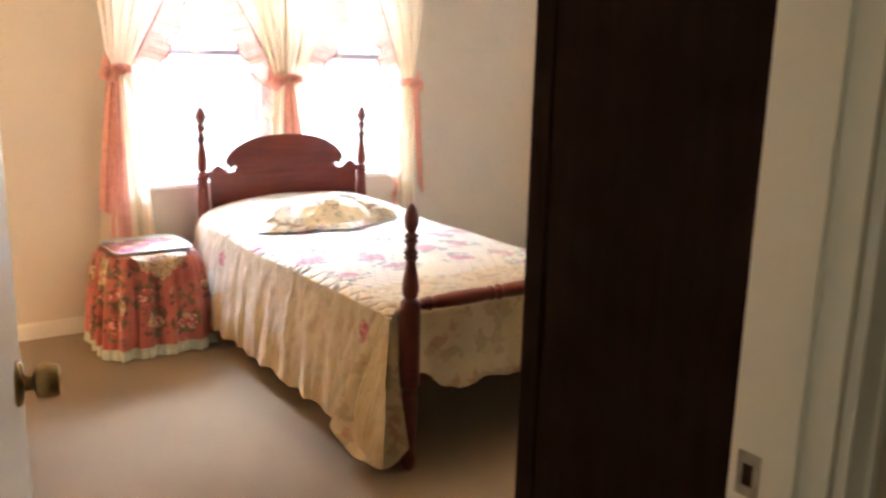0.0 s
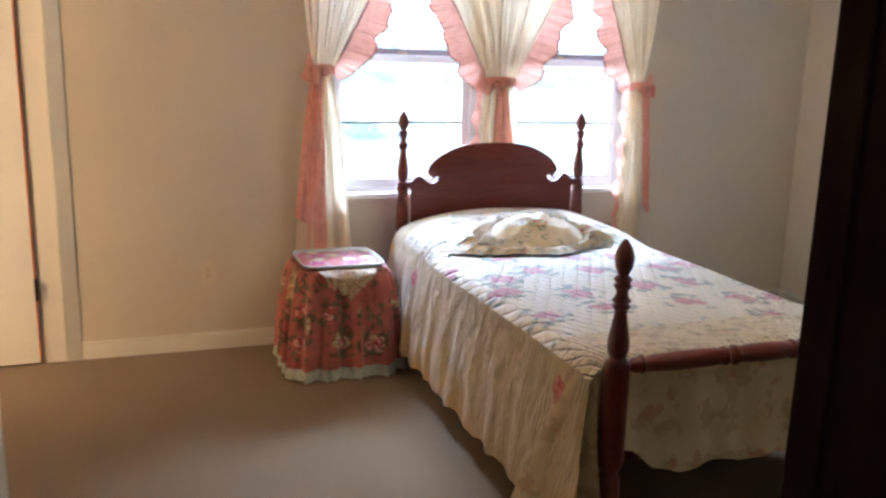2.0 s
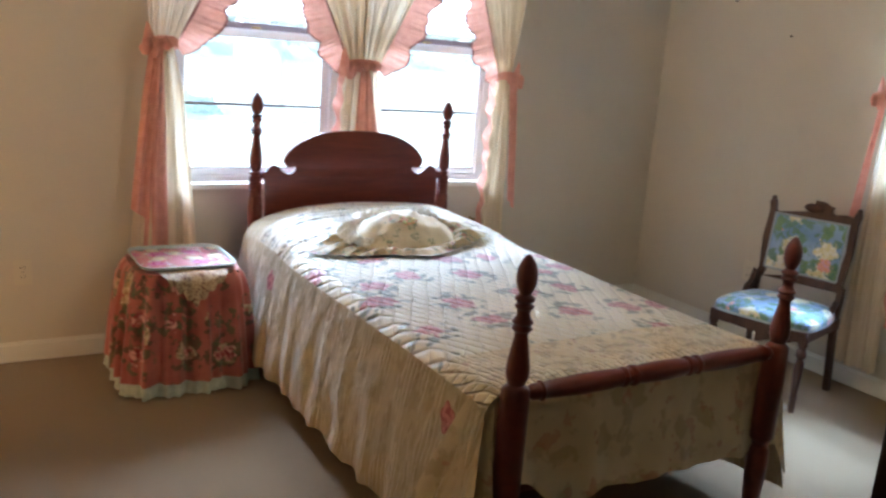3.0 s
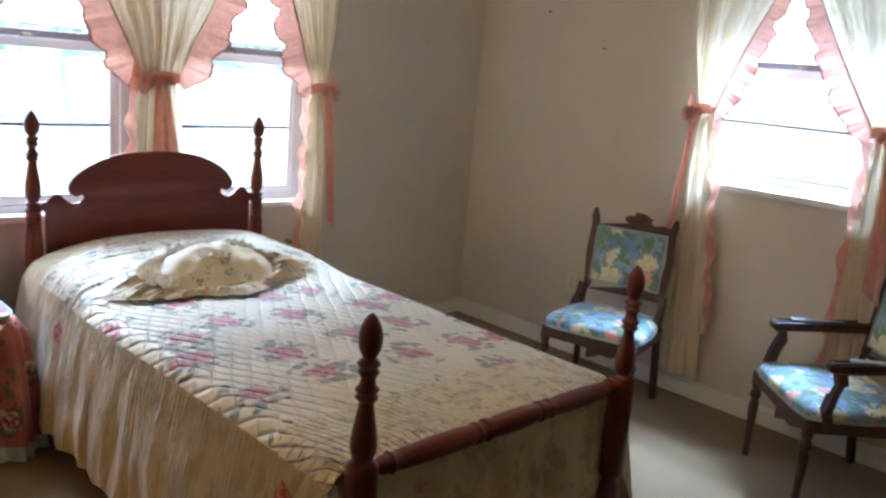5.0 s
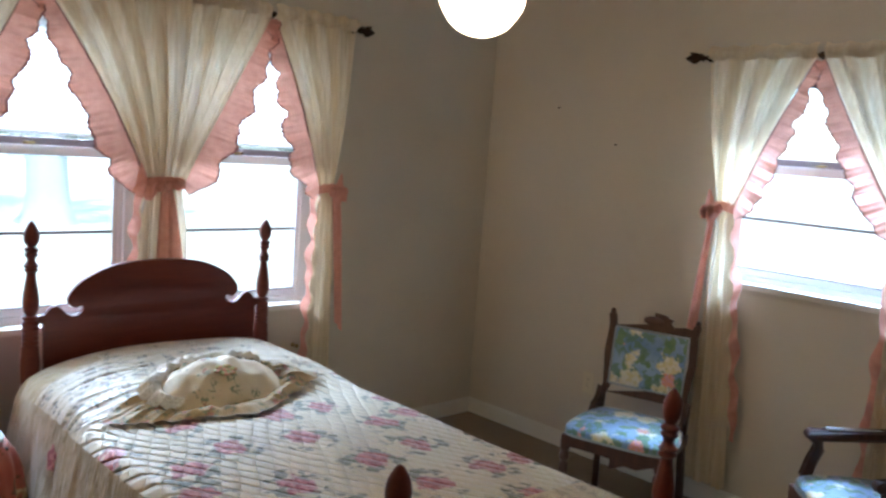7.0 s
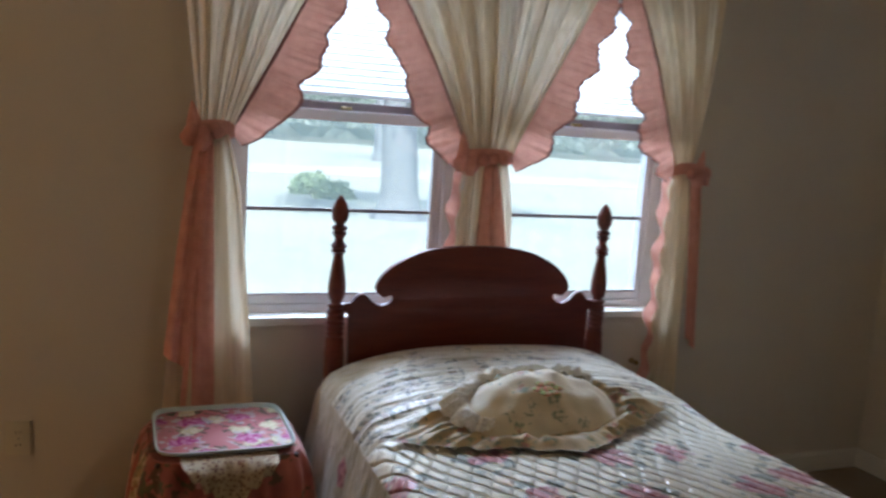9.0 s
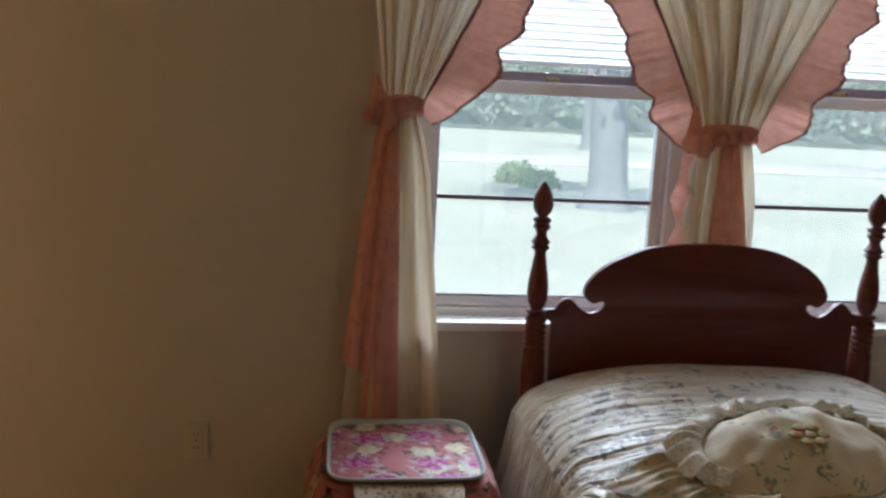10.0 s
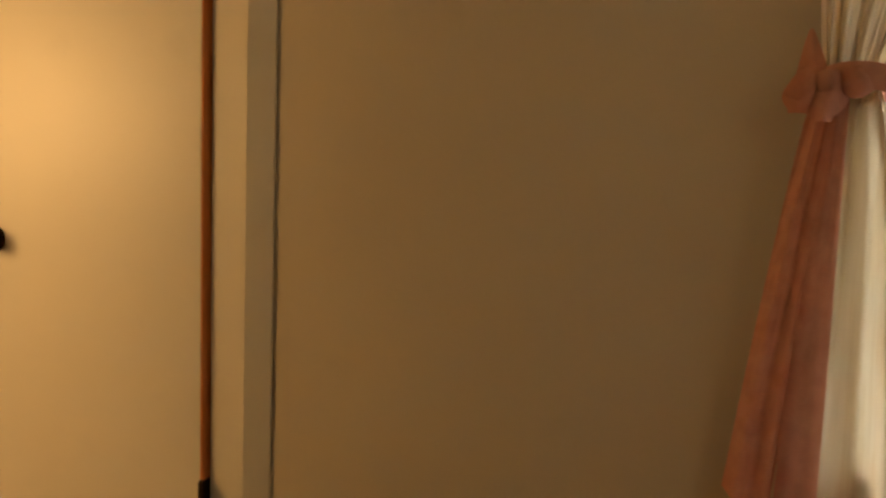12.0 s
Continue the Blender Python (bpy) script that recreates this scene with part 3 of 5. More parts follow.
# ---- windows ----
def window(name, label, m, width, z0, z1, rail, bar, mullion, blinds, jamb=0.045):
    """A double-hung window in an opening of that width, its middle at local x = 0, the room's wall face at y = 0, outside toward +y."""
    w = tagged(new(name), label, "window", "", "structure")
    w.matrix_world = m
    h = width / 2
    fr = part("window_frame", box((-h, -h + jamb, 0.05, 0.13, z0, z1), (h - jamb, h, 0.05, 0.13, z0, z1), (-h + jamb, h - jamb, 0.05, 0.13, z1 - 0.04, z1), (-h + jamb, h - jamb, 0.05, 0.13, z0, z0 + 0.03), bevel=0.003), SASH, w)
    part("stool", box((-h + 0.001, h - 0.001, -0.035, 0.052, z0 - 0.024, z0 + 0.004), bevel=0.005), TRIM, w, "white painted window sill")
    part("apron", box((-h + 0.02, h - 0.02, -0.006, -0.001, z0 - 0.045, z0 - 0.025), bevel=0.002), WALL, w)
    bays = [(-h + jamb, -mullion / 2), (mullion / 2, h - jamb)] if mullion else [(-h + jamb, h - jamb)]
    if mullion:
        mu = part("mullion", box((-mullion / 2, mullion / 2, 0.055, 0.13, z0 + 0.03, z1 - 0.04), bevel=0.003), SASH, w)
        for x in (-mullion / 2 + 0.03, mullion / 2 - 0.03):
            part("mullion_strip", box((x - 0.012, x + 0.012, 0.036, 0.0545, z0 + 0.031, z1 - 0.041), bevel=0.003), SASH, mu)
    for a, b in bays:
        low = part("lower_sash", box((a, b, 0.058, 0.085, z0 + 0.031, z0 + 0.062), (a, b, 0.058, 0.085, rail - 0.038, rail), (a, a + 0.02, 0.058, 0.085, z0 + 0.0622, rail - 0.0382), (b - 0.02, b, 0.058, 0.085, z0 + 0.0622, rail - 0.0382), bevel=0.003), SASH, w)
        part("glazing_bead", box((a + 0.02, b - 0.02, 0.060, 0.0695, z0 + 0.0623, z0 + 0.067)), DARKRAIL, low)
        part("glazing_bar", box((a + 0.02, b - 0.02, 0.064, 0.08, bar - 0.006, bar + 0.006)), DARKRAIL, low)
        up = part("upper_sash", box((a, b, 0.092, 0.118, z1 - 0.066, z1 - 0.041), (a, b, 0.092, 0.118, rail - 0.004, rail + 0.03), (a, a + 0.02, 0.092, 0.118, rail + 0.0302, z1 - 0.0662), (b - 0.02, b, 0.092, 0.118, rail + 0.0302, z1 - 0.0662), bevel=0.003), DARKRAIL, w)
        for lo, hi, y, owner in ((z0 + 0.062, rail - 0.038, 0.070, low), (rail + 0.03, z1 - 0.066, 0.105, up)):
            p = part("pane", box((a + 0.02, b - 0.02, y, y + 0.003, lo, hi)), GLASS, owner)
            p.visible_shadow = False
        # added veil that imitates glare on the view, not a known window part
        sc = part("haze_sheet", box((a + 0.004, b - 0.004, 0.1225, 0.1235, z0 + 0.031, rail - 0.005)), HAZE_SHEET, w, "added pale sheet that hazes the view through the lower sash")
        sc.visible_shadow = False
        part("sash_lock", box(((a + b) / 2 - 0.02, (a + b) / 2 + 0.02, 0.062, 0.08, rail + 0.001, rail + 0.014), bevel=0.003), BRASS, low)
        if blinds:
            bl = tagged(new("window_blind"), "white mini blind half raised inside the window", "window blind")
            bl.matrix_world = m
            part("head_rail", box((a + 0.004, b - 0.004, 0.012, 0.037, z1 - 0.03, z1 - 0.002), bevel=0.002), BLIND, bl)
            part("bottom_rail", box((a + 0.006, b - 0.006, 0.016, 0.034, rail + 0.045, rail + 0.057), bevel=0.002), BLIND, bl)
            n = int((z1 - rail - 0.10) / 0.022)
            sl = []
            for i in range(5):
                t = i / 4
                sl.append((0.013 + 0.022 * t, 0.009 - 0.018 * t + 0.003 * math.sin(math.pi * t)))
            vs = [(x, y, z) for x in (a + 0.006, b - 0.006) for y, z in sl]
            me = mesh("slat", vs, [(i, i + 1, i + 6, i + 5) for i in range(4)], BLIND)
            for k in range(n):
                o = link("slat", me, bl)
                o.location = (0, 0, rail + 0.066 + 0.022 * k)
            for x in (a + 0.12, b - 0.12):
                part("ladder_cord", box((x, x + 0.0015, 0.025, 0.0265, rail + 0.05, z1 - 0.03)), BLIND, bl)
    return w


NM = pose((W1[0] + W1[1]) / 2, NORTH, 0)
EM = pose(EAST, (W2[0] + W2[1]) / 2, 0, 0, 0, -90)
window("window_1", "double-hung double window with grey frames and dark meeting rails", NM, W1[1] - W1[0], W1[2], W1[3], 1.475, 1.13, 0.21, True, 0.10)
window("window_2", "double-hung window with a grey frame and a dark meeting rail", EM, W2[1] - W2[0], W2[2], W2[3], 1.61, 1.362, 0, False)


# ---- curtains ----
def rod(label, m, x0, x1, z, brackets):
    """A curtain rod along local x; the wall is at y = 0, the room toward -y."""
    t = thing("curtain_rod", label, "curtain rod")
    t.matrix_world = m
    part("rod", lathe([(0.010, x0 - 0.01), (0.010, x1 + 0.01)], 14, Matrix.Translation((0, -0.085, z)) @ pose(0, 0, 0, 0, 90, 0)), BRONZE, t)
    for s, x in ((-1, x0), (1, x1)):
        f = part("finial", lathe(rounded([(0.011, 0.0), (0.017, 0.006), (0.011, 0.014), (0.014, 0.024), (0.024, 0.04), (0.026, 0.052), (0.018, 0.07), (0.006, 0.092), (0.001, 0.098)], 3), 14, Matrix.Translation((x, -0.085, z)) @ pose(0, 0, 0, 0, 90 * s, 0), squash=0.6), BRONZE, t, "dark leaf-shaped finial")
        for k in range(3):
            part("leaf", lathe(rounded([(0.001, 0), (0.008, 0.012), (0.010, 0.022), (0.002, 0.04)], 3), 8, Matrix.Translation((x + s * (0.012 + 0.016 * k), -0.085, z + 0.004)) @ pose(0, 0, 0, (-28, 28, 0)[k], 55 * s, 0), squash=0.5), BRONZE, f)
    for x in brackets:
        b = part("bracket", box((x - 0.008, x + 0.008, -0.09, -0.001, z - 0.018, z - 0.010), (x - 0.012, x + 0.012, -0.005, -0.0005, z - 0.05, z + 0.02), bevel=0.002), BRONZE, t)
        part("cup", lathe([(0.014, -0.012), (0.016, -0.006), (0.016, 0.006), (0.014, 0.012)], 14, Matrix.Translation((x, -0.085, z)) @ pose(0, 0, 0, 0, 90, 0)), BRONZE, b)
    return t


def bow(parent, x, y, z, size, seed):
    """A tied bow: knot, band and two puffed loops."""
    rnd = random.Random(seed)
    b = part("bow", lathe(rounded([(0.001, -0.02), (0.016, -0.016), (0.021, 0), (0.016, 0.016), (0.001, 0.02)], 3), 16, Matrix.Translation((x, y - 0.03, z))), CORAL, parent, "coral pink fabric bow")
    for s in (-1, 1):
        def loop(u, v, s=s):
            a = u * 2 * math.pi
            r = size * (0.6 + 0.4 * math.sin(math.pi * v)) * math.sin(math.pi * min(1, v * 0.92 + 0.08)) ** 0.7
            rip = 1 + 0.16 * math.sin(5 * a + 9 * v + seed)
            return (x + s * (0.012 + size * 1.35 * v), y - 0.03 + 0.5 * r * math.cos(a) * rip, z + 0.62 * r * math.sin(a) * rip - 0.35 * size * v * v + s * 0.004)
        grid("bow_loop", loop, 20, 12, CORAL, b)
    return b


def peak(parent, x, y, z, side):
    """The folded end of the sash that stands up beside the knot."""
    def f(u, v):
        w = 0.030 * (1 - v) ** 0.8 + 0.002
        a = (u - 0.5) * 2
        return (x + side * (0.020 + 0.012 * v) + a * w, y - 0.012 - 0.012 * math.cos(a * 2.4) * (1 - v), z - 0.015 + 0.10 * v)
    grid("sash_peak", f, 10, 10, CORAL, parent)
    for k in (0, 1):
        def droop(u, v, k=k):
            w = 0.016 + 0.016 * math.sin(math.pi * min(1, v * 1.1))
            a = (u - 0.5) * 2
            return (x + side * (0.03 - 0.035 * k) + a * w + side * 0.01 * v, y - 0.030 - 0.018 * math.cos(a * 2.2) - 0.006 * k, z + 0.005 - (0.055 + 0.012 * k) * v)
        grid("sash_loop", droop, 10, 10, CORAL, parent)


def curtain(label, m, top, tie, tie_half, bottom, low, ruffles, tails, seed, pleats, power=1.0, falls=(-1, 1)):
    """A tied-back panel. top: (x0, x1, z); tie: (x, z); bottom: (x0, x1, z); low: (x0, x1) just under the tie.
    ruffles: the sides (-1, 1) that carry a frill. tails: (x0, x1, z) where the sash ends. The wall is at y = 0."""
    t = thing("curtain", label, "curtain", "tied-back curtains at the windows")
    t.matrix_world = m
    x0, x1, zt = top
    tx, tz = tie
    ph = seed * 1.7

    def edge(side, s):
        a = tx + side * tie_half
        b = x1 if side > 0 else x0
        return a + (b - a) * s ** power

    def upper(u, v):
        s = 1 - v
        z = tz + (zt - tz) * s
        ea, eb = edge(-1, s), edge(1, s)
        wob = 0.15 * math.sin(u * 19 + ph) * math.sin(v * 2.2)
        depth = 0.027 + 0.016 * s
        y = -0.085 + depth * (0.6 * math.sin(2 * math.pi * (pleats * u + wob)) + 0.4 * math.sin(2 * math.pi * (pleats * 1.9 * u + 0.3 * seed)))
        y -= 0.03 * math.sin(math.pi * v) + 0.01
        z -= 0.035 * math.sin(math.pi * u) * (v ** 2)
        return (ea + (eb - ea) * u, y, z)

    body = grid("panel", upper, int(pleats * 12), 40, SHEER, t, "sheer cream gathered panel")

    def head(u, v):
        a = v * math.pi * 1.0
        y = -0.094 + 0.006 * math.sin(2 * math.pi * pleats * 1.7 * u + ph)
        return (x0 + (x1 - x0) * u, y - 0.022 * math.sin(a) * (1 + 0.25 * math.sin(40 * u)), zt - 0.004 + 0.062 * v + 0.005 * math.sin(u * 33 + ph) * v)

    grid("header", head, int(pleats * 12), 8, SHEER, body, "gathered rod pocket")

    def lower(u, v):
        z = tz - 0.01 + (bottom[2] - tz) * v
        k = min(1, v * 5) ** 0.7
        g = v ** 0.9
        a0, b0 = tx - tie_half * 0.8, tx + tie_half * 0.8
        a = a0 + (low[0] - a0) * k + (bottom[0] - low[0]) * g
        b = b0 + (low[1] - b0) * k + (bottom[1] - low[1]) * g
        y = -0.09 + 0.018 * math.sin(2 * math.pi * (pleats * 0.6 * u + 0.12 * math.sin(v * 3 + ph))) + 0.006 * math.sin(31 * u + ph)
        return (a + (b - a) * u, y, z + 0.006 * math.sin(40 * u))

    grid("lower_panel", lower, int(pleats * 8), 30, SHEER, t, "sheer cream panel hanging below the tie")

    for side in ruffles:
        def frill(u, v, side=side):
            s = 1 - u
            e = edge(side, s)
            z = tz + (zt - 0.01 - tz) * s
            w = (0.72 if m is EC else 1.0) * (0.055 + 0.075 * math.sin(math.pi * min(1, (u + 0.03)) * 0.62)) * (1 if u < 0.8 else max(0.25, math.sqrt(max(0, 1 - ((u - 0.8) / 0.21) ** 2))))
            scal = 0.86 + 0.27 * abs(math.sin(u * 15 + ph)) + 0.05 * math.sin(u * 47 + ph)
            dz = -0.035 * v * (0.3 + u)
            y = -0.10 - 0.03 * math.sin(math.pi * u) + v * (0.011 * math.sin(u * 62 + ph) + 0.01 * math.sin(u * 33)) + 0.004 * math.sin(u * 190) * v - 0.01 * v
            return (e + side * w * v * scal - side * 0.008, y, z + dz)
        f = grid("ruffle", frill, 200, 14, [CORAL, HEM], t, "coral pink ruffle along the edge", pick=lambda u, v: 1 if v > 0.93 or v < 0.08 else 0)

        if side not in falls:
            continue

        def fall(u, v, side=side):
            z = tz - 0.03 + (bottom[2] * 0.8 + 0.2 * tz - tz) * u
            e = (low[1] if side > 0 else low[0]) + ((bottom[1] - low[1]) if side > 0 else (bottom[0] - low[0])) * u
            w = 0.048 + 0.014 * math.sin(u * 24 + ph)
            return (e + side * w * (v - 0.35), -0.082 + 0.014 * math.sin(u * 40 + v * 2 + ph), z)
        grid("ruffle_tail", fall, 70, 4, [CORAL, SHEER], f, pick=lambda u, v: 1 if v < 0.25 else 0)

    bx = tx if tails[3] == 0 else tx + tails[3] * tie_half * 0.9
    bm = bmesh.new()
    n = 28
    ring = []
    for j, (dz, g) in enumerate(((-0.02, 0.94), (-0.012, 1.04), (0.0, 1.0), (0.013, 1.05), (0.022, 0.94))):
        ring.append([bm.verts.new((tx + g * (tie_half + 0.006) * math.cos(2 * math.pi * i / n), -0.10 + g * 0.038 * math.sin(2 * math.pi * i / n), tz + dz - 0.012 * math.sin(2 * math.pi * i / n))) for i in range(n)])
    for p, q in zip(ring, ring[1:]):
        for i in range(n):
            bm.faces.new((p[i], p[(i + 1) % n], q[(i + 1) % n], q[i]))
    part("tieback", bm, CORAL, t, "coral pink sash tied round the panel", 60)
    bow(t, bx, -0.115, tz, 0.040 if seed == 1 else 0.034, seed)

    peak(t, tx + (tails[3] or -1) * tie_half * 0.9, -0.108, tz, tails[3] or -1)

    def tail(u, v):
        z = tz - 0.01 + (tails[2] - tz) * v - 0.05 * u * v
        a = bx - 0.018 + (tails[0] - bx + 0.018) * v ** 0.8
        b = bx + 0.018 + (tails[1] - bx - 0.018) * v ** 0.8
        y = -0.118 + 0.010 * math.sin(2 * math.pi * (1.6 * u + 0.3 * math.sin(2 * v))) - 0.006 * u
        return (a + (b - a) * u, y, z)
    grid("sash_tail", tail, 18, 24, CORAL, t, "long coral pink sash end")
    if seed == 1:
        def under(u, v):
            z = tz - 0.02 + (0.41 - tz) * v
            a, b = bx + 0.0 - 0.055 * v, bx + 0.035 + 0.025 * v
            return (a + (b - a) * u, -0.110 + 0.008 * math.sin(2 * math.pi * (1.3 * u + 0.25 * math.sin(3 * v))), z)
        grid("sash_tail", under, 16, 24, CORAL, t)
    return t


NC, EC = pose(0, NORTH, 0), pose(EAST, 0, 0, 0, 0, -90)
rod("dark bronze curtain rod above the double window", NC, -0.55, 1.50, 2.11, (-0.51, 1.01, 1.47))
# along the east wall local x is -y
rod("dark bronze curtain rod above the single window", EC, -0.87, 0.22, 2.07, (-0.84, -0.335, 0.19))
C1 = "sheer cream curtain with coral ruffles tied back at the double window"
C2 = "sheer cream curtain with coral ruffles tied back at the single window"
curtain(C1, NC, (-0.53, 0.015, 2.10), (-0.39, 1.385), 0.048, (-0.54, -0.245, 0.44), (-0.46, -0.325), (1,), (-0.535, -0.46, 0.69, -1), 1, 5, 1.0, ())
curtain(C1, NC, (0.025, 1.0, 2.10), (0.53, 1.345), 0.085, (0.40, 0.66, 0.40), (0.44, 0.625), (-1, 1), (0.49, 0.69, 0.50, 0), 2, 8, 1.18, (-1,))
curtain(C1, NC, (1.02, 1.47, 2.10), (1.352, 1.335), 0.042, (1.285, 1.44, 0.30), (1.305, 1.405), (-1,), (1.435, 1.468, 0.69, 1), 3, 3.5)
curtain(C2, EC, (-0.84, -0.35, 2.06), (-0.685, 1.40), 0.042, (-0.75, -0.54, 0.14), (-0.735, -0.645), (1,), (-0.80, -0.74, 0.84, -1), 4, 3.5)
curtain(C2, EC, (-0.325, 0.20, 2.06), (0.10, 1.375), 0.045, (0.03, 0.20, 0.14), (0.05, 0.15), (-1,), (0.13, 0.21, 0.76, 1), 5, 4)


# ---- bed ----
HEADY, FOOTY, BX0, BX1 = 2.10, 0.0, 0.0, 0.99
bed = thing("bed", "mahogany-stained wooden four-poster single bed with a shaped headboard", "bed", at=(0, 0, 0))
HEADP = rounded([(0.0005, 1.205), (0.008, 1.195), (0.018, 1.175), (0.0235, 1.15), (0.021, 1.125), (0.011, 1.108)], 4) + rounded([(0.018, 1.104), (0.022, 1.096), (0.016, 1.088), (0.021, 1.079), (0.015, 1.070), (0.012, 1.058), (0.017, 1.045), (0.023, 1.037), (0.017, 1.029), (0.022, 1.02), (0.014, 1.011), (0.015, 0.99), (0.021, 0.945), (0.025, 0.905), (0.022, 0.87), (0.014, 0.85)], 3) + [(0.022, 0.846), (0.024, 0.838), (0.018, 0.83)]
HEADP += [(0.022 + (0.004 if k % 2 else 0), 0.825 - 0.009 * k) for k in range(12)]
HEADP = [(r * 1.2, z) for r, z in HEADP]
HEADP += [(0.031, 0.70), (0.034, 0.68), (0.034, 0.33)] + rounded([(0.030, 0.32), (0.022, 0.30), (0.030, 0.27), (0.033, 0.22), (0.024, 0.10), (0.019, 0.06), (0.027, 0.045), (0.027, 0.02), (0.018, 0.0)], 3)
FOOTP = rounded([(0.0005, 0.98), (0.010, 0.972), (0.022, 0.95), (0.0265, 0.925), (0.0235, 0.90), (0.014, 0.879)], 4) + rounded([(0.021, 0.874), (0.026, 0.866), (0.019, 0.857), (0.025, 0.848), (0.019, 0.840), (0.0165, 0.829), (0.020, 0.817), (0.027, 0.808), (0.021, 0.80), (0.026, 0.79), (0.018, 0.78), (0.018, 0.765), (0.024, 0.73), (0.030, 0.69), (0.029, 0.665), (0.022, 0.645)], 3) + [(0.028, 0.64), (0.036, 0.63), (0.038, 0.60), (0.038, 0.33)] + rounded([(0.033, 0.32), (0.024, 0.30), (0.031, 0.28), (0.034, 0.22), (0.026, 0.10), (0.021, 0.06), (0.029, 0.045), (0.029, 0.02), (0.019, 0.0)], 3)
for x in (BX0, BX1):
    part("head_post", lathe(HEADP, 20, Matrix.Translation((x, HEADY, 0))), MAHOG, bed, "", 40)
    part("foot_post", lathe(FOOTP, 24, Matrix.Translation((x, FOOTY, 0))), MAHOG, bed, "", 40)
HALF = rounded([(0.0, 1.043), (0.13, 1.037), (0.22, 1.017), (0.30, 0.978), (0.345, 0.938), (0.364, 0.902), (0.356, 0.878), (0.335, 0.865), (0.312, 0.872), (0.304, 0.862), (0.318, 0.845), (0.345, 0.838), (0.372, 0.852), (0.392, 0.872), (0.412, 0.880), (0.432, 0.868), (0.445, 0.850)], 3) + [(0.476, 0.846)]
cx = (BX0 + BX1) / 2
outline = [(cx + x, z) for x, z in HALF] + [(cx + 0.476, 0.826), (cx + 0.452, 0.81), (cx + 0.448, 0.50)]
outline += [(2 * cx - x, z) for x, z in reversed(outline[1:])]
part("headboard", plate(outline, 0.024, 0.004, Matrix.Translation((0, HEADY, 0))), MAHOG, bed, "mahogany-stained headboard with a broad arch and scrolled shoulders", 40)
part("footboard", box((0.036, 0.954, 0.046, 0.066, 0.30, 0.39), bevel=0.004), MAHOG, bed)
for x in (BX0, BX1):
    part("side_rail", box((x - 0.012, x + 0.012, 0.068, HEADY - 0.034, 0.28, 0.39), bevel=0.004), MAHOG, bed)
RAIL = [(0.010, 0.03), (0.016, 0.04), (0.022, 0.05), (0.022, 0.07), (0.027, 0.075), (0.022, 0.082), (0.024, 0.11), (0.028, 0.20), (0.027, 0.30), (0.024, 0.345), (0.028, 0.35), (0.028, 0.357), (0.022, 0.364), (0.022, 0.380), (0.029, 0.386), (0.029, 0.396), (0.023, 0.402), (0.027, 0.43), (0.029, 0.495)]
RAIL += [(r, 0.99 - z) for r, z in reversed(RAIL[:-1])]
part("blanket_rail", lathe(RAIL, 20, Matrix.Translation((0, -0.004, 0.617)) @ pose(0, 0, 0, 0, 90, 0)), MAHOG, bed, "turned red-brown blanket rail", 40)

mattress = thing("mattress", "plain mattress on a box spring hidden under the bedspread", "mattress")
part("box_spring", box((0.02, 0.97, 0.07, 2.07, 0.30, 0.43), bevel=0.02), SHAM, mattress)
part("pad", box((0.005, 0.985, 0.045, 2.075, 0.432, 0.585), bevel=0.03), SHAM, mattress)

# bedspread
QX0, QX1, QY0, QY1 = -0.045, 1.035, 0.045, 2.068


def sm(a, b, x):
    t = min(1, max(0, (x - a) / (b - a)))
    return t * t * (3 - 2 * t)


def top_z(x, y, still=False):
    z = 0.612 + 0.012 * math.sin(x * 3.1) + 0.008 * noise.noise((x * 3, y * 3, 0.5))
    u = (x - cx) / 0.56
    side = max(0.0, 1 - u * u * u * u)
    z += sm(1.36, 1.66, y) * 0.095 * side
    z -= sm(1.98, 2.07, y) * 0.02
    if still:
        return z
    ripple = noise.noise((x * 2.2 + 2, y * 24 - x * 5, 3)) * 0.009 + noise.noise((x * 3.5, y * 52 - x * 9, 8)) * 0.004
    z += ripple * sm(1.30, 1.5, y) * (1 - 0.6 * sm(1.85, 2.0, y)) * (0.5 + 0.8 * sm(0.9, 0.1, x))
    z -= 0.012 * sm(0.10, 0.045, y)
    return z


def spread(u, v):
    """u runs from the west hem over the top to the east hem, v from foot to head."""
    y = QY0 + (QY1 - QY0) * v
    W = QX1 - QX0
    if 0.28 <= u <= 0.72:
        x = QX0 + W * (u - 0.28) / 0.44
        e = min(x - QX0, QX1 - x)
        z = top_z(x, y)
        r = 0.035
        if e < r:
            z -= r - math.sqrt(max(0, r * r - (r - e) ** 2))
        return (x, y, z)
    s = -1 if u < 0.28 else 1
    d = (0.28 - u) / 0.28 if s < 0 else (u - 0.72) / 0.28
    x0 = QX0 if s < 0 else QX1
    ztop = top_z(x0, y) - 0.035
    hem = 0.10 + 0.016 * abs(math.sin(y * 21)) - 0.012
    foot = sm(0.42, 0.06, y)
    if s < 0:
        hem -= 0.015 * foot
    fold = math.sin(y * 34 + 1.5 * math.sin(y * 5)) * 0.6 + math.sin(y * 61 + 2) * 0.3 + 1.6 * noise.noise((y * 7, d * 3, 4))
    out = 0.012 + 0.065 * d + 0.009 * d * fold + 0.045 * foot * d ** 1.6 + 0.01 * math.sin(math.pi * d)
    return (x0 + s * out, y - foot * d * (0.15 if s < 0 else 0.04), ztop + (hem - ztop) * d)


quilt = thing("bedspread", "quilted cream bedspread with pink roses and scalloped hem on the bed", "bedspread")


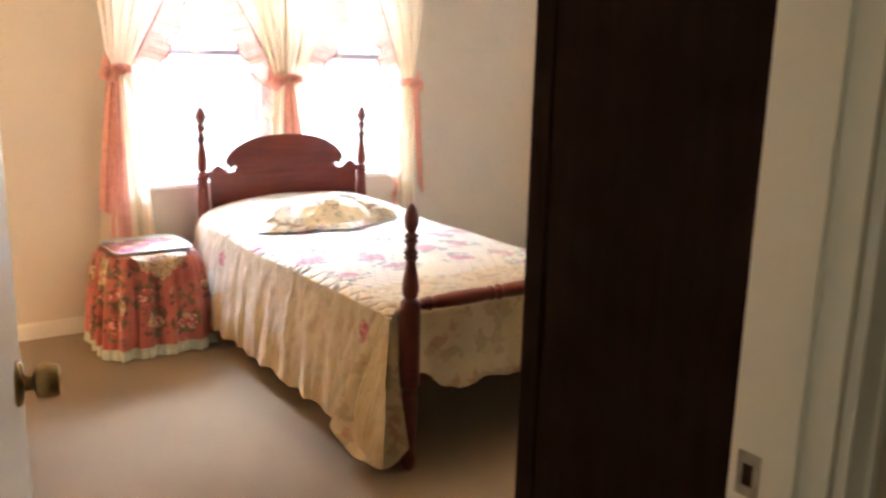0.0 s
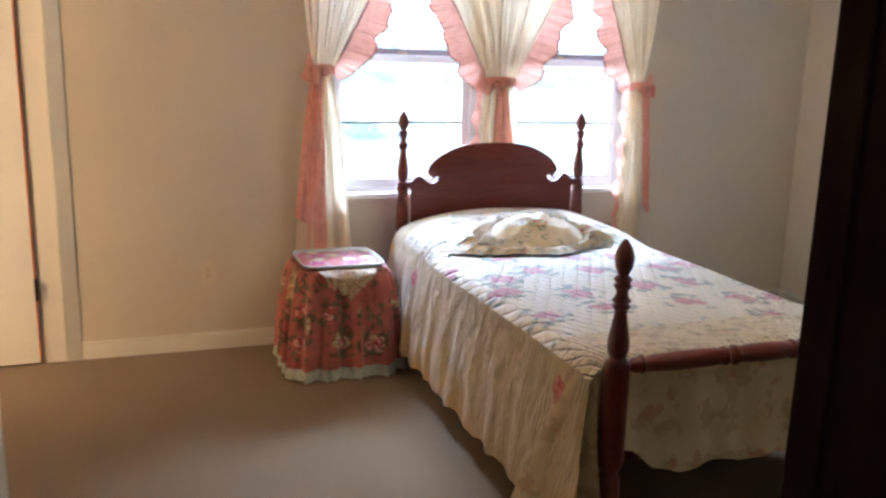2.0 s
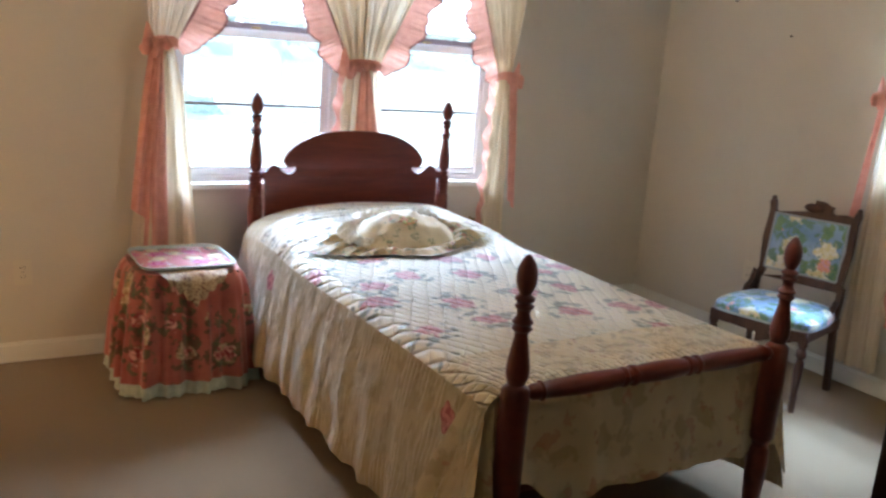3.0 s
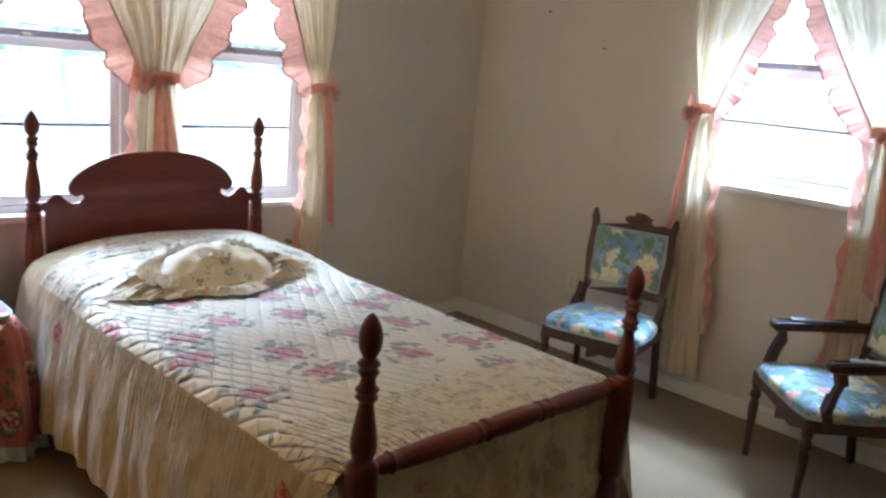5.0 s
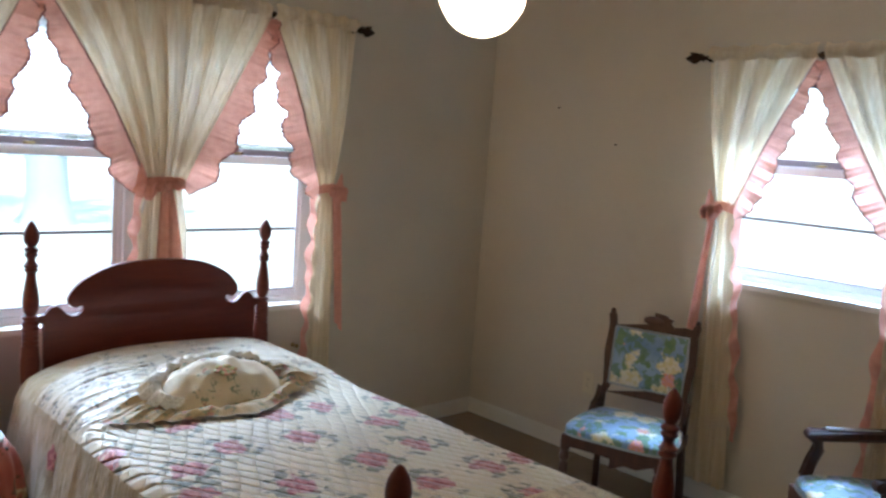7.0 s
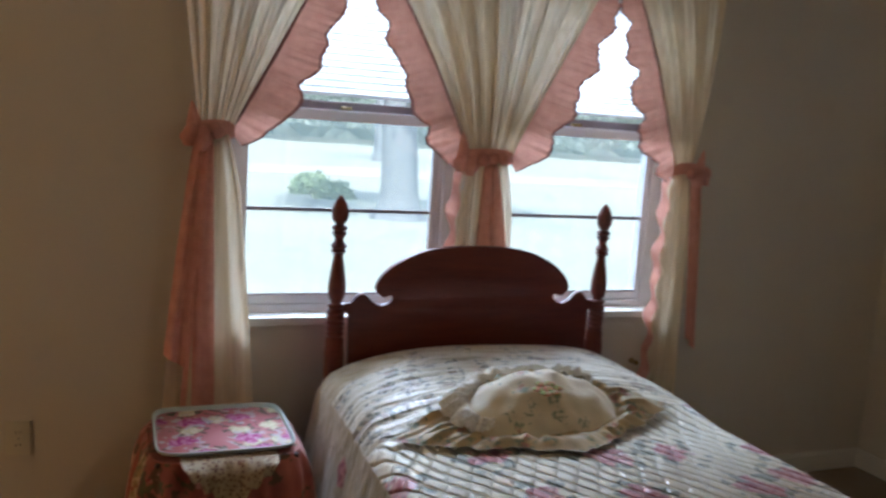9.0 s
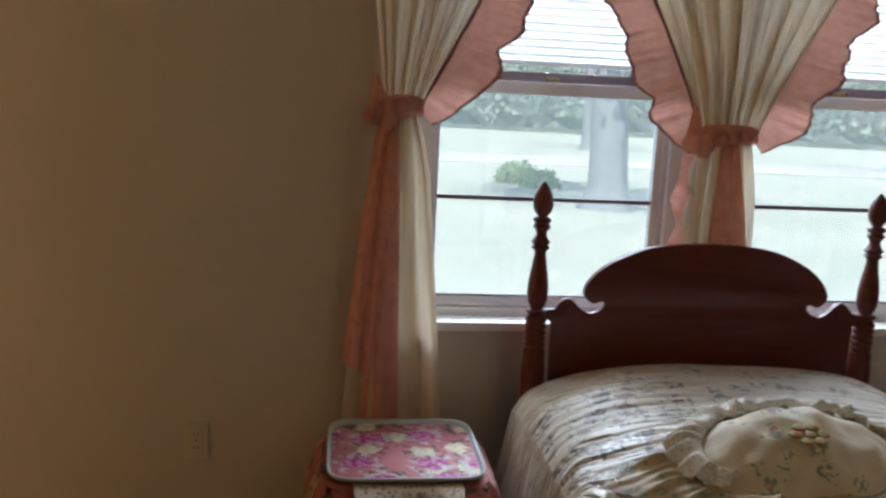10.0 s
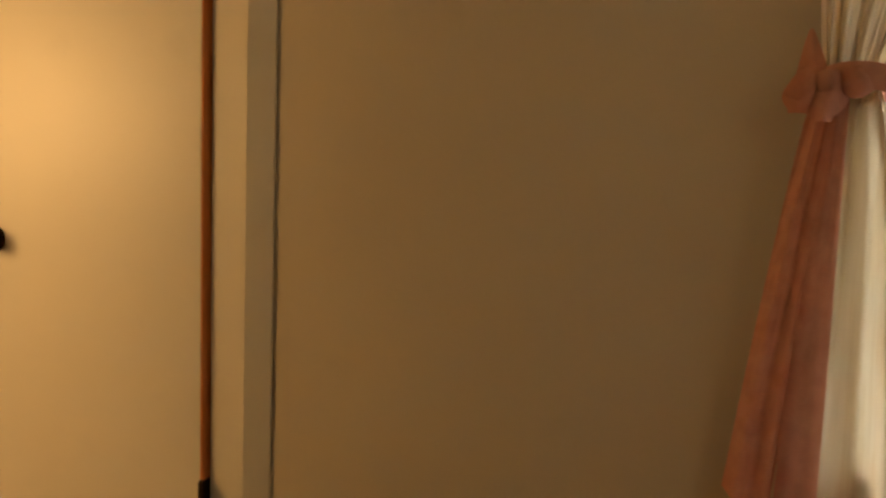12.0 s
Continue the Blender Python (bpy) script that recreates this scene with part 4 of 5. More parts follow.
def zone(u, v):
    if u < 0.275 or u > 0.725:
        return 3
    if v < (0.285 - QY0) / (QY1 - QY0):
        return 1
    y = QY0 + (QY1 - QY0) * v
    # browner cloth at the west head corner stands in for the headboard's shadow
    if y > 1.87 and u < 0.36 + 0.02 * math.sin(y * 30):
        return 3
    return 2 if y > 1.50 + 0.05 * math.sin(u * 19) else 0


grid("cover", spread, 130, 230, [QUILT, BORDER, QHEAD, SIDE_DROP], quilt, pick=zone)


def rose_patch(y0, d0):
    """A printed rose that lies on the west drop, its centre y0 along the bed and d0 down."""
    def f(u, v):
        a = u * 2 * math.pi
        r = v * (1 + 0.14 * math.sin(5 * a + y0 * 9))
        y = y0 + 0.032 * r * math.cos(a)
        d = d0 + 0.085 * r * math.sin(a)
        p = spread(0.28 - 0.28 * d, (y - QY0) / (QY1 - QY0))
        return (p[0] - 0.0025, p[1], p[2])
    grid("rose_print", f, 20, 4, ROSE, quilt, "printed red rose")


m = Nodes("rose_print", 0.65)
m.color(m.mix(m.ramp(m.noise(60, 3), 0.42, 0.58), (0.34, 0.05, 0.06), (0.62, 0.25, 0.22)))
ROSE = cloth(m)
rose_patch(0.20, 0.19)
rose_patch(1.62, 0.24)


def foot_drop(u, v):
    x = 0.035 + (1.075 - 0.035) * u
    flare = sm(0.86, 1.0, u)
    x += 0.05 * flare * v - 0.02 * (1 - sm(0, 0.08, u)) * v
    ztop = top_z(min(x, 1.0), QY0) - 0.002 - 0.03 * sm(0.93, 1.0, u)
    hem = 0.262 + 0.026 * abs(math.sin(x * 13.5)) + 0.10 * (1 - sm(0, 0.12, u)) - 0.10 * sm(0.95, 1.0, u)
    y = QY0 - 0.010 * math.sin(min(1, v * 6) * math.pi / 2) - 0.035 * v - 0.012 * v * math.sin(x * 23 + 1) - 0.006 * v * math.sin(x * 51)
    if v < 0.2:
        y = max(y, 0.030)
    return (x, y, ztop + (hem - ztop) * v)


grid("foot_drop", foot_drop, 90, 40, DROP, quilt, "cream floral border hanging at the foot")


def flap(u, v):
    t = v
    x = (-0.058 + 0.022 * u) * (1 - t) + (-0.175 + 0.115 * u) * t - 0.012 * math.sin(math.pi * t)
    y = (0.12 - 0.085 * u) * (1 - t) + (0.26 - 0.35 * u) * t
    z = 0.575 + (0.025 + 0.09 * abs(2 * u - 1) ** 3 - 0.575) * t
    w = math.sin(u * 10 + 1.5 * t) * 0.020 * t
    return (x - 0.7 * w - 0.02 * t * math.sin(math.pi * u), y - 0.5 * w, z + 0.010 * t * math.sin(u * 14))


grid("corner_fold", flap, 24, 30, DROP, quilt, "loose corner of the bedspread hanging to the floor")

pillow = thing("pillow_sham", "cream floral pillow sham with a gathered frill lying on the bedspread", "pillow")
PX, PY = 0.44, 1.47


def sham(u, v):
    """A puffed middle, then a gathered frill that runs out to a point on each side."""
    a, r = u * 2 * math.pi, v
    ca, sa = math.cos(a), math.sin(a)
    p = 1.05 if sa < 0 else 1.0
    q = (abs(ca) ** p + abs(sa) ** p) ** (-1 / p)
    out = sm(0.5, 1.0, r)
    wav = 1 + (0.08 * noise.noise((ca * 5, sa * 5, 1)) + 0.05 * noise.noise((ca * 11, sa * 11, 7))) * out
    rx = 0.25 * min(1, r / 0.62) + (0.45 * q - 0.25) * max(0, r - 0.62) / 0.38
    ry = 0.125 * min(1, r / 0.62) + ((0.225 if sa < 0 else 0.20) * q - 0.125) * max(0, r - 0.62) / 0.38
    dx, dy = rx * ca * wav, ry * sa * wav
    x, y = PX + dx - 0.12 * dy, PY + dy + 0.06 * dx
    k = min(1, r / 0.62)
    h = 0.086 * (1 - k ** 2.2) ** 0.85
    pleat = noise.noise((ca * 12, sa * 12, r * 3)) * 0.016 * sm(0.58, 0.8, r) * sm(1.05, 0.8, r) + math.sin(a * 37 + 2.5 * math.sin(a * 5)) * 0.003 * sm(0.58, 0.75, r) * sm(1.0, 0.8, r) + 0.016 * sm(0.60, 0.72, r) * sm(1.0, 0.8, r)
    soft = (0.018 * noise.noise((x * 8, y * 9, 2)) + 0.009 * noise.noise((x * 19, y * 24, 5))) * sm(1.0, 0.5, r)
    return (x, y, top_z(x, y, True) + 0.014 + h + pleat + soft)


grid("cushion", sham, 360, 40, [SHAM, FRILL], pillow, "puffed cream sham with a tan floral frill", pick=lambda u, v: 1 if v > 0.60 else 0)


def ruffle(u, v):
    """The gathered edge that stands round the back and one side of the puffed middle, window light in its white."""
    a = radians(25) + u * radians(190)
    ca, sa = math.cos(a), math.sin(a)
    r = 0.86 + 0.36 * v * math.sin(math.pi * min(1, max(0, u))) ** 0.5
    dx, dy = 0.25 * ca * r, 0.125 * sa * r
    x, y = PX + dx - 0.12 * dy, PY + dy + 0.06 * dx
    wave = math.sin(a * 30 + 2 * math.sin(a * 7)) * 0.009 * v + 0.012 * noise.noise((a * 6, v, 2))
    return (x + wave * ca * 0.6, y + wave * sa * 0.6, top_z(x, y, True) + 0.052 - 0.022 * v + 0.02 * math.sin(math.pi * v) + wave)


grid("lace_ruffle", ruffle, 260, 10, LACE_LIT, pillow, "gathered lace ruffle painted white as lit by the window")
m = Nodes("green_applique", 0.6)
m.color(m.mix(m.ramp(m.noise(60, 2), 0.45, 0.55), (0.33, 0.38, 0.10), (0.55, 0.20, 0.10)))
flower = new("applique")
flower.parent = pillow
for k in range(7):
    a = k * 2 * math.pi / 6
    o = (PX + 0.005 + (0.030 * math.cos(a) if k < 6 else 0), PY - 0.025 + (0.022 * math.sin(a) if k < 6 else 0))
    petal = lathe(rounded([(0.001, -0.006), (0.014, -0.002), (0.016, 0.003), (0.001, 0.009)], 3), 10, Matrix.Translation((*o, top_z(*o, True) + 0.100)))
    part("petal", petal, m.mat, flower, "small green and orange petal", 60)

# ---- skirted night stand ----
SX, SY, SH = -0.376, 1.90, 0.505
stand = thing("night_stand", "small table under a gathered coral floral skirt with aqua frill", "night stand", at=(SX, SY, 0))


def rsq(a, hx, hy, p=5.0):
    ca, sa = math.cos(a), math.sin(a)
    q = (abs(ca) ** p + abs(sa) ** p) ** (-1 / p)
    return hx * ca * q, hy * sa * q


part("tabletop", box((-0.195, 0.195, -0.185, 0.175, SH - 0.025, SH - 0.006), bevel=0.012), CHAIRW, stand)
for x in (-0.16, 0.16):
    for y in (-0.15, 0.14):
        part("leg", box((x - 0.017, x + 0.017, y - 0.017, y + 0.017, 0, SH - 0.025), bevel=0.003), CHAIRW, stand)


def folds(a, d, n, seed):
    return math.sin(n * a + 1.6 * math.sin(3 * a + seed) + 0.5 * d) * 0.65 + 0.35 * math.sin(n * 1.9 * a + seed)


def skirt(u, v):
    a = u * 2 * math.pi
    k = 0.002 + 0.024 * min(1, v * 1.6) ** 0.6 * folds(a, v, 17, 1)
    bulge = 0.026 * min(1, v * 7) ** 0.5 + 0.038 * v
    drop = 0.012 * max(0, 1 - v * 9)
    x, y = rsq(a, 0.206 + bulge + k, 0.200 + bulge * 0.8 + k)
    y = min(y, 0.235)
    return (x, y, SH - 0.004 - v * (SH - 0.075) + drop - 0.012)


grid("skirt", skirt, 260, 24, FLORAL, stand, "gathered coral floral skirt")


def cover(u, v):
    x, y = rsq(u * 2 * math.pi, 0.208 * v, 0.202 * v)
    return (x, y, SH + 0.0005 - 0.005 * v ** 6)


grid("cover", cover, 80, 10, FLORAL, stand, "coral floral top cloth")


def fringe(u, v):
    a = u * 2 * math.pi
    k = 0.022 * folds(a, 1, 17, 1) + 0.008 * v * math.sin(48 * a)
    x, y = rsq(a, 0.264 + k + 0.010 * v, 0.246 + k + 0.010 * v)
    return (x, min(y, 0.24), 0.082 - 0.076 * v)


grid("hem_frill", fringe, 300, 6, AQUA, stand, "pale aqua frill along the hem")

doily = thing("doily", "cream crochet lace cloth hanging over the front of the night stand", "doily", at=(SX, SY, 0))


def lace(u, v):
    x = (u - 0.5) * 0.26
    reach = 0.115 * (1 - abs(u - 0.5) * 1.9) + 0.018 * abs(math.sin(u * 22))
    if v < 0.4:
        return (x, -0.10 - 0.112 * v / 0.4, SH + 0.004)
    d = (v - 0.4) / 0.6
    return (x * (1 - 0.1 * d), -0.212 - 0.036 * min(1, d * 3) - 0.012 * d - 0.004 * math.sin(u * 40), SH + 0.004 - d * reach)


grid("lace", lace, 60, 16, LACE, doily, "", 0.0015)

tray = thing("tray", "pink rose-printed metal tray with pale aqua rim on night stand", "tray", at=(SX, SY + 0.0, SH + 0.008))
tb = lambda u, v: (*rsq(u * 2 * math.pi, 0.185 * v, 0.180 * v, 7), 0.0015)
grid("picture", tb, 80, 6, TRAYPIC, tray, "printed pink tray bottom with roses")


def rim(u, v):
    prof = [(0.0, 0.002), (0.003, 0.008), (0.007, 0.013), (0.011, 0.013), (0.010, 0.008), (0.004, 0.001), (0.0, 0.0)]
    d, z = prof[min(6, int(round(v * 6)))]
    x, y = rsq(u * 2 * math.pi, 0.184 + d, 0.179 + d, 7)
    return (x, y, z)


grid("rim", rim, 80, 6, TRAYRIM, tray, "pale aqua raised rim")


# ---- chairs ----
def leg_turned(x, y, top, tilt=(0, 0)):
    prof = rounded([(0.021, top), (0.021, top - 0.045), (0.015, top - 0.055), (0.022, top - 0.07), (0.023, top - 0.09), (0.014, top - 0.105), (0.020, top - 0.12), (0.019, top * 0.5), (0.013, 0.085), (0.019, 0.07), (0.012, 0.055), (0.015, 0.03), (0.013, 0.0)], 3)
    mm = Matrix.Translation((x, y, 0)) @ Matrix.Shear("XY", 4, tilt)
    return lathe(prof, 16, mm)


def bar(p, q, w, d, bevel=0.003, bm=None, up=(0, 0, 1)):
    """A squared bar from p to q, w wide and d deep."""
    p, q = Vector(p), Vector(q)
    ln = (q - p).length
    z = (q - p).normalized()
    x = Vector(up).cross(z)
    x = x.normalized() if x.length > 0.01 else Vector((1, 0, 0))
    y = z.cross(x)
    mm = Matrix((x, y, z)).transposed().to_4x4()
    mm.translation = p
    bm = bm or bmesh.new()
    r = bmesh.ops.create_cube(bm, size=1)
    for v in r["verts"]:
        v.co = mm @ Vector((v.co.x * w, v.co.y * d, (v.co.z + 0.5) * ln))
    if bevel:
        bmesh.ops.bevel(bm, geom=list({e for v in r["verts"] for e in v.link_edges}), offset=bevel, segments=2, affect="EDGES", profile=0.6)
    return bm


def chair(label, at, turn, w, d, seat, top, arms):
    """An upholstered parlour chair; it faces local -y, its middle at the origin."""
    c = thing("chair", label, "chair", "upholstered parlour chairs", at=at, turn=turn)
    hw, hd = w / 2, d / 2
    bw = hw - 0.035
    z0 = seat - 0.095
    for s in (-1, 1):
        part("front_leg", leg_turned(s * (hw - 0.02), -hd + 0.02, z0 + 0.03), CHAIRW, c, "", 40)
        part("back_leg", bar((s * (bw + 0.01), hd + 0.03, 0), (s * bw, hd - 0.02, z0 + 0.05), 0.028, 0.03), CHAIRW, c)
    part("seat_frame", box((-hw + 0.005, hw - 0.005, -hd, -hd + 0.03, z0, seat - 0.045), (-hw + 0.005, -hw + 0.033, -hd + 0.03, hd - 0.02, z0, seat - 0.045), (hw - 0.033, hw - 0.005, -hd + 0.03, hd - 0.02, z0, seat - 0.045), (-bw, bw, hd - 0.03, hd - 0.005, z0, seat - 0.045), bevel=0.004), CHAIRW, c)
    ap = [(-0.5 * w + 0.04, z0 + 0.004), (0.5 * w - 0.04, z0 + 0.004)] + rounded([(0.36 * w, z0 - 0.006), (0.26 * w, z0 - 0.026), (0.15 * w, z0 - 0.022), (0.07 * w, z0 - 0.04), (0.0, z0 - 0.048), (-0.07 * w, z0 - 0.04), (-0.15 * w, z0 - 0.022), (-0.26 * w, z0 - 0.026), (-0.36 * w, z0 - 0.006)], 2)
    part("apron", plate(ap, 0.016, 0.002, Matrix.Translation((0, -hd + 0.009, 0))), CHAIRW, c, "carved walnut apron")

    def cushion(u, v):
        a = u * 2 * math.pi
        x, y = rsq(a, hw + 0.004, hd + 0.002, 6)
        y = y - 0.004
        if v < 0.3:
            k, z = 1.0, seat - 0.046 + 0.026 * v / 0.3
        else:
            t = (v - 0.3) / 0.7
            k, z = math.cos(t * math.pi / 2) ** 0.75 if t < 1 else 0.0, seat - 0.020 + 0.042 * math.sin(t * math.pi / 2) ** 0.9
        if y > 0:
            x *= 1 - 0.12 * min(1, y / hd)
        return (x * k, y * k, z)

    sc = grid("seat_cushion", cushion, 60, 16, SEATF, c, "blue seat upholstery with white and orange flowers")

    def gimp(u, v):
        a = u * 2 * math.pi
        x, y = rsq(a, hw + 0.007, hd + 0.005, 6)
        if y > 0:
            x *= 1 - 0.12 * min(1, y / hd)
        return (x, y - 0.004, seat - 0.046 + 0.011 * v)
    grid("braid", gimp, 60, 2, BRAID, sc, "pale braid trim")

    rake = 0.14
    yb = lambda z: hd - 0.02 + rake * (z - seat)
    lo, hi = seat + 0.10, top - 0.02
    for s in (-1, 1):
        prof = [(s * (bw + 0.004), seat - 0.08), (s * (bw + 0.006), seat + 0.06), (s * (bw - 0.012), lo), (s * (bw + 0.004), (lo + hi) / 2), (s * (bw - 0.004), hi - 0.03), (s * (bw + 0.006), top)]
        bm = bmesh.new()
        for (xa, za), (xb, zb) in zip(prof, prof[1:]):
            bar((xa, yb(za), za), (xb, yb(zb), zb + 0.004), 0.032, 0.026, 0.003, bm, (0, 1, 0))
        st = part("back_stile", bm, CHAIRW, c)
        part("ear", lathe(rounded([(0.002, 0.03), (0.012, 0.022), (0.012, 0.008), (0.016, 0.0), (0.016, -0.01)], 3), 12, Matrix.Translation((s * (bw + 0.006), yb(top), top))), CHAIRW, st, "", 50)
    ang = math.atan(rake)
    tilt = lambda z: Matrix.Translation((0, yb(z), z)) @ pose(0, 0, 0, -math.degrees(ang), 0, 0)
    part("lower_rail", plate([(-bw, -0.022), (bw, -0.022)] + rounded([(bw, 0.016), (bw * 0.5, 0.020), (0, 0.024), (-bw * 0.5, 0.020), (-bw, 0.016)], 2), 0.022, 0.003, tilt(lo - 0.01)), CHAIRW, c)
    crest = [(-bw, -0.03), (bw, -0.03)] + rounded([(bw, 0.004), (bw * 0.75, 0.012), (bw * 0.5, 0.004), (bw * 0.42, 0.022), (bw * 0.46, 0.036), (bw * 0.36, 0.040), (bw * 0.28, 0.052), (0, 0.058), (-bw * 0.28, 0.052), (-bw * 0.36, 0.040), (-bw * 0.46, 0.036), (-bw * 0.42, 0.022), (-bw * 0.5, 0.004), (-bw * 0.75, 0.012), (-bw, 0.004)], 2)
    cr = part("crest_rail", plate(crest, 0.024, 0.003, tilt(hi)), CHAIRW, c, "carved walnut crest rail")
    part("carving", lathe(rounded([(0.002, 0.012), (0.014, 0.009), (0.022, 0.0)], 3), 12, tilt(hi + 0.018) @ Matrix.Translation((0, -0.012, 0)) @ pose(0, 0, 0, 90, 0, 0) @ Matrix.Diagonal((2.2, 1, 1, 1))), CHAIRW, cr, "", 50)
    px = bw - 0.022
    a, b = lo + 0.016, hi - 0.032

    def pad(u, v):
        x = (u * 2 - 1) * px
        z = a + (b - a) * v
        bulge = 0.022 * (1 - (u * 2 - 1) ** 6) * (1 - (v * 2 - 1) ** 6)
        return (x, yb(z) - 0.010 - bulge, z)
    bp = grid("back_pad", pad, 20, 20, SEATF, c, "blue back upholstery with large flowers")
    part("back_panel", box((-px, px, -0.006, 0.010, 0, b - a)), SEATF, bp)
    panel = [o for o in bp.children if o.name.startswith("back_panel")][0]
    panel.matrix_local = tilt(a)
    bm = bmesh.new()
    for p, q in (((-px, a), (px, a)), ((px, a), (px, b)), ((px, b), (-px, b)), ((-px, b), (-px, a))):
        bar((p[0], yb(p[1]) - 0.013, p[1]), (q[0], yb(q[1]) - 0.013, q[1]), 0.008, 0.006, 0.0, bm, (0.3, 1, 0.2))
    part("braid", bm, BRAID, bp, "pale braid trim")
    if arms:
        az = seat + 0.17
        for s in (-1, 1):
            ar = part("arm", bar((s * (hw - 0.005), -hd + 0.06, az - 0.012), (s * (bw + 0.01), yb(az) - 0.01, az + 0.012), 0.038, 0.028, 0.008), CHAIRW, c, "walnut arm rest")
            bm = bmesh.new()
            pts = [(-hd + 0.075, seat - 0.07), (-hd + 0.06, seat - 0.01), (-hd + 0.075, seat + 0.045), (-hd + 0.098, seat + 0.10), (-hd + 0.085, az - 0.01)]
            for (ya, za), (yb2, zb) in zip(pts, pts[1:]):
                bar((s * (hw - 0.002), ya, za), (s * (hw - 0.005), yb2, zb + 0.004), 0.026, 0.032, 0.006, bm, (1, 0, 0))
            part("arm_support", bm, CHAIRW, ar)
            part("arm_pad", box((s * (hw - 0.008) - 0.015, s * (hw - 0.008) + 0.015, -hd + 0.12, hd - 0.10, az + 0.012, az + 0.022), bevel=0.004), BRAID, ar, "small pale arm pad")
            part("scroll", lathe([(0.006, -0.02), (0.018, -0.018), (0.020, 0), (0.018, 0.018), (0.006, 0.02)], 14, Matrix.Translation((s * (hw - 0.005), -hd + 0.058, az - 0.010)) @ pose(0, 0, 0, 0, 90, 0)), CHAIRW, ar, "", 50)
    else:
        for s in (-1, 1):
            bm = bmesh.new()
            pts = [(hd - 0.12, seat - 0.03), (hd - 0.09, seat + 0.012), (hd - 0.05, seat + 0.03), (hd - 0.025, seat + 0.09)]
            for (ya, za), (yb2, zb) in zip(pts, pts[1:]):
                bar((s * (bw + 0.012), ya, za), (s * (bw + 0.008), yb2, zb + 0.003), 0.022, 0.024, 0.005, bm, (1, 0, 0))
            part("hip_bracket", bm, CHAIRW, c, "curved walnut bracket beside the seat")
    return c


chair("carved walnut armless parlour chair with blue floral upholstery beside curtain", (2.108, 0.837, 0), -75, 0.46, 0.42, 0.42, 0.855, False)
chair("carved walnut parlour armchair with blue floral upholstery under the single window", (2.175, -0.20, 0), -133, 0.52, 0.44, 0.42, 0.92, True)

# ---- dark wardrobe beside the door ----
wr = thing("wardrobe", "tall dark walnut wardrobe against the wall beside the entrance", "wardrobe", at=(-0.53, SOUTH + 0.012, 0))
WD, WW, WH = 0.563, 1.02, 1.98
part("side_panel", box((0.006, 0.022, 0.002, WD - 0.05, 0.06, WH - 0.05)), WALNUT, wr, "dark walnut side panel")
part("side_panel", box((WW - 0.022, WW - 0.006, 0.002, WD - 0.05, 0.06, WH - 0.05)), WALNUT, wr)
for x in (0, WW - 0.05):
    part("corner_post", box((x, x + 0.05, WD - 0.05, WD, 0, WH - 0.05), bevel=0.005), WALNUT, wr, "dark red-brown corner post")
    part("back_post", box((x + 0.0225, x + 0.0275, 0.003, 0.03, 0, WH - 0.05)), WALNUT, wr)
part("back_panel", box((0.023, WW - 0.023, 0.001, 0.0025, 0.06, WH - 0.05)), WALNUT, wr)
part("plinth", box((0.05, WW - 0.05, WD - 0.04, WD - 0.012, 0, 0.12), bevel=0.003), WALNUT, wr)
part("top", box((-0.02, WW + 0.02, 0, WD + 0.02, WH - 0.05, WH - 0.02), (-0.03, WW + 0.03, 0, WD + 0.03, WH - 0.0195, WH), bevel=0.004), WALNUT, wr)
for k in range(2):
    x0 = 0.052 + k * (WW - 0.104) / 2
    x1 = x0 + (WW - 0.104) / 2 - 0.003
    dr = part("door", box((x0, x1, WD - 0.032, WD - 0.012, 0.125, WH - 0.055), bevel=0.003), WALNUT, wr)
    part("raised_panel", box((x0 + 0.07, x1 - 0.07, WD - 0.0115, WD - 0.004, 0.22, WH - 0.15), bevel=0.004), WALNUT, dr)
    xk = x1 - 0.035 if k == 0 else x0 + 0.035
    part("pull", lathe([(0.007, 0), (0.006, 0.012), (0.014, 0.018), (0.014, 0.024), (0.004, 0.028)], 12, Matrix.Translation((xk, WD - 0.012, 1.0)) @ pose(0, 0, 0, -90, 0, 0)), BRASS, dr, "", 50)


# ---- ceiling light ----
gx, gy, gz = GLOBE
fan = thing("ceiling_fan", "ceiling fan with brown wooden blades and a glowing white glass globe", "ceiling fan", at=(gx, gy, 0))
part("canopy", lathe([(0.02, CEIL - 0.06), (0.05, CEIL - 0.045), (0.065, CEIL - 0.001)], 24), BRASS, fan, "", 50)
part("down_rod", lathe([(0.012, 2.24), (0.012, CEIL - 0.055)], 14), BRASS, fan, "", 50)
part("motor", lathe(rounded([(0.03, 2.25), (0.08, 2.235), (0.105, 2.20), (0.105, 2.13), (0.07, 2.105), (0.05, 2.09), (0.05, 2.065)], 3), 28), BRASS, fan, "", 50)
part("fitter", lathe([(0.05, 2.064), (0.055, 2.05), (0.052, 2.02)], 24), BRASS, fan, "", 50)
for k in range(4):
    a = 45 * (2 * k + 0.55)
    mm = pose(0, 0, 2.09, 0, 0, a)
    arm = bar((0.095, 0, 0.0), (0.20, 0, -0.005), 0.03, 0.008, 0.002)
    bmesh.ops.transform(arm, matrix=mm, verts=arm.verts)
    ao = part("blade_arm", arm, BRASS, fan)
    bl = plate([(0.17, -0.05), (0.20, -0.062), (0.55, -0.072), (0.58, -0.05), (0.585, 0.0), (0.58, 0.05), (0.55, 0.072), (0.20, 0.062), (0.17, 0.05)], 0.006, 0.001, mm @ pose(0, 0, -0.012, 102, 0, 0))
    part("blade", bl, CHAIRW, ao, "brown wooden fan blade")
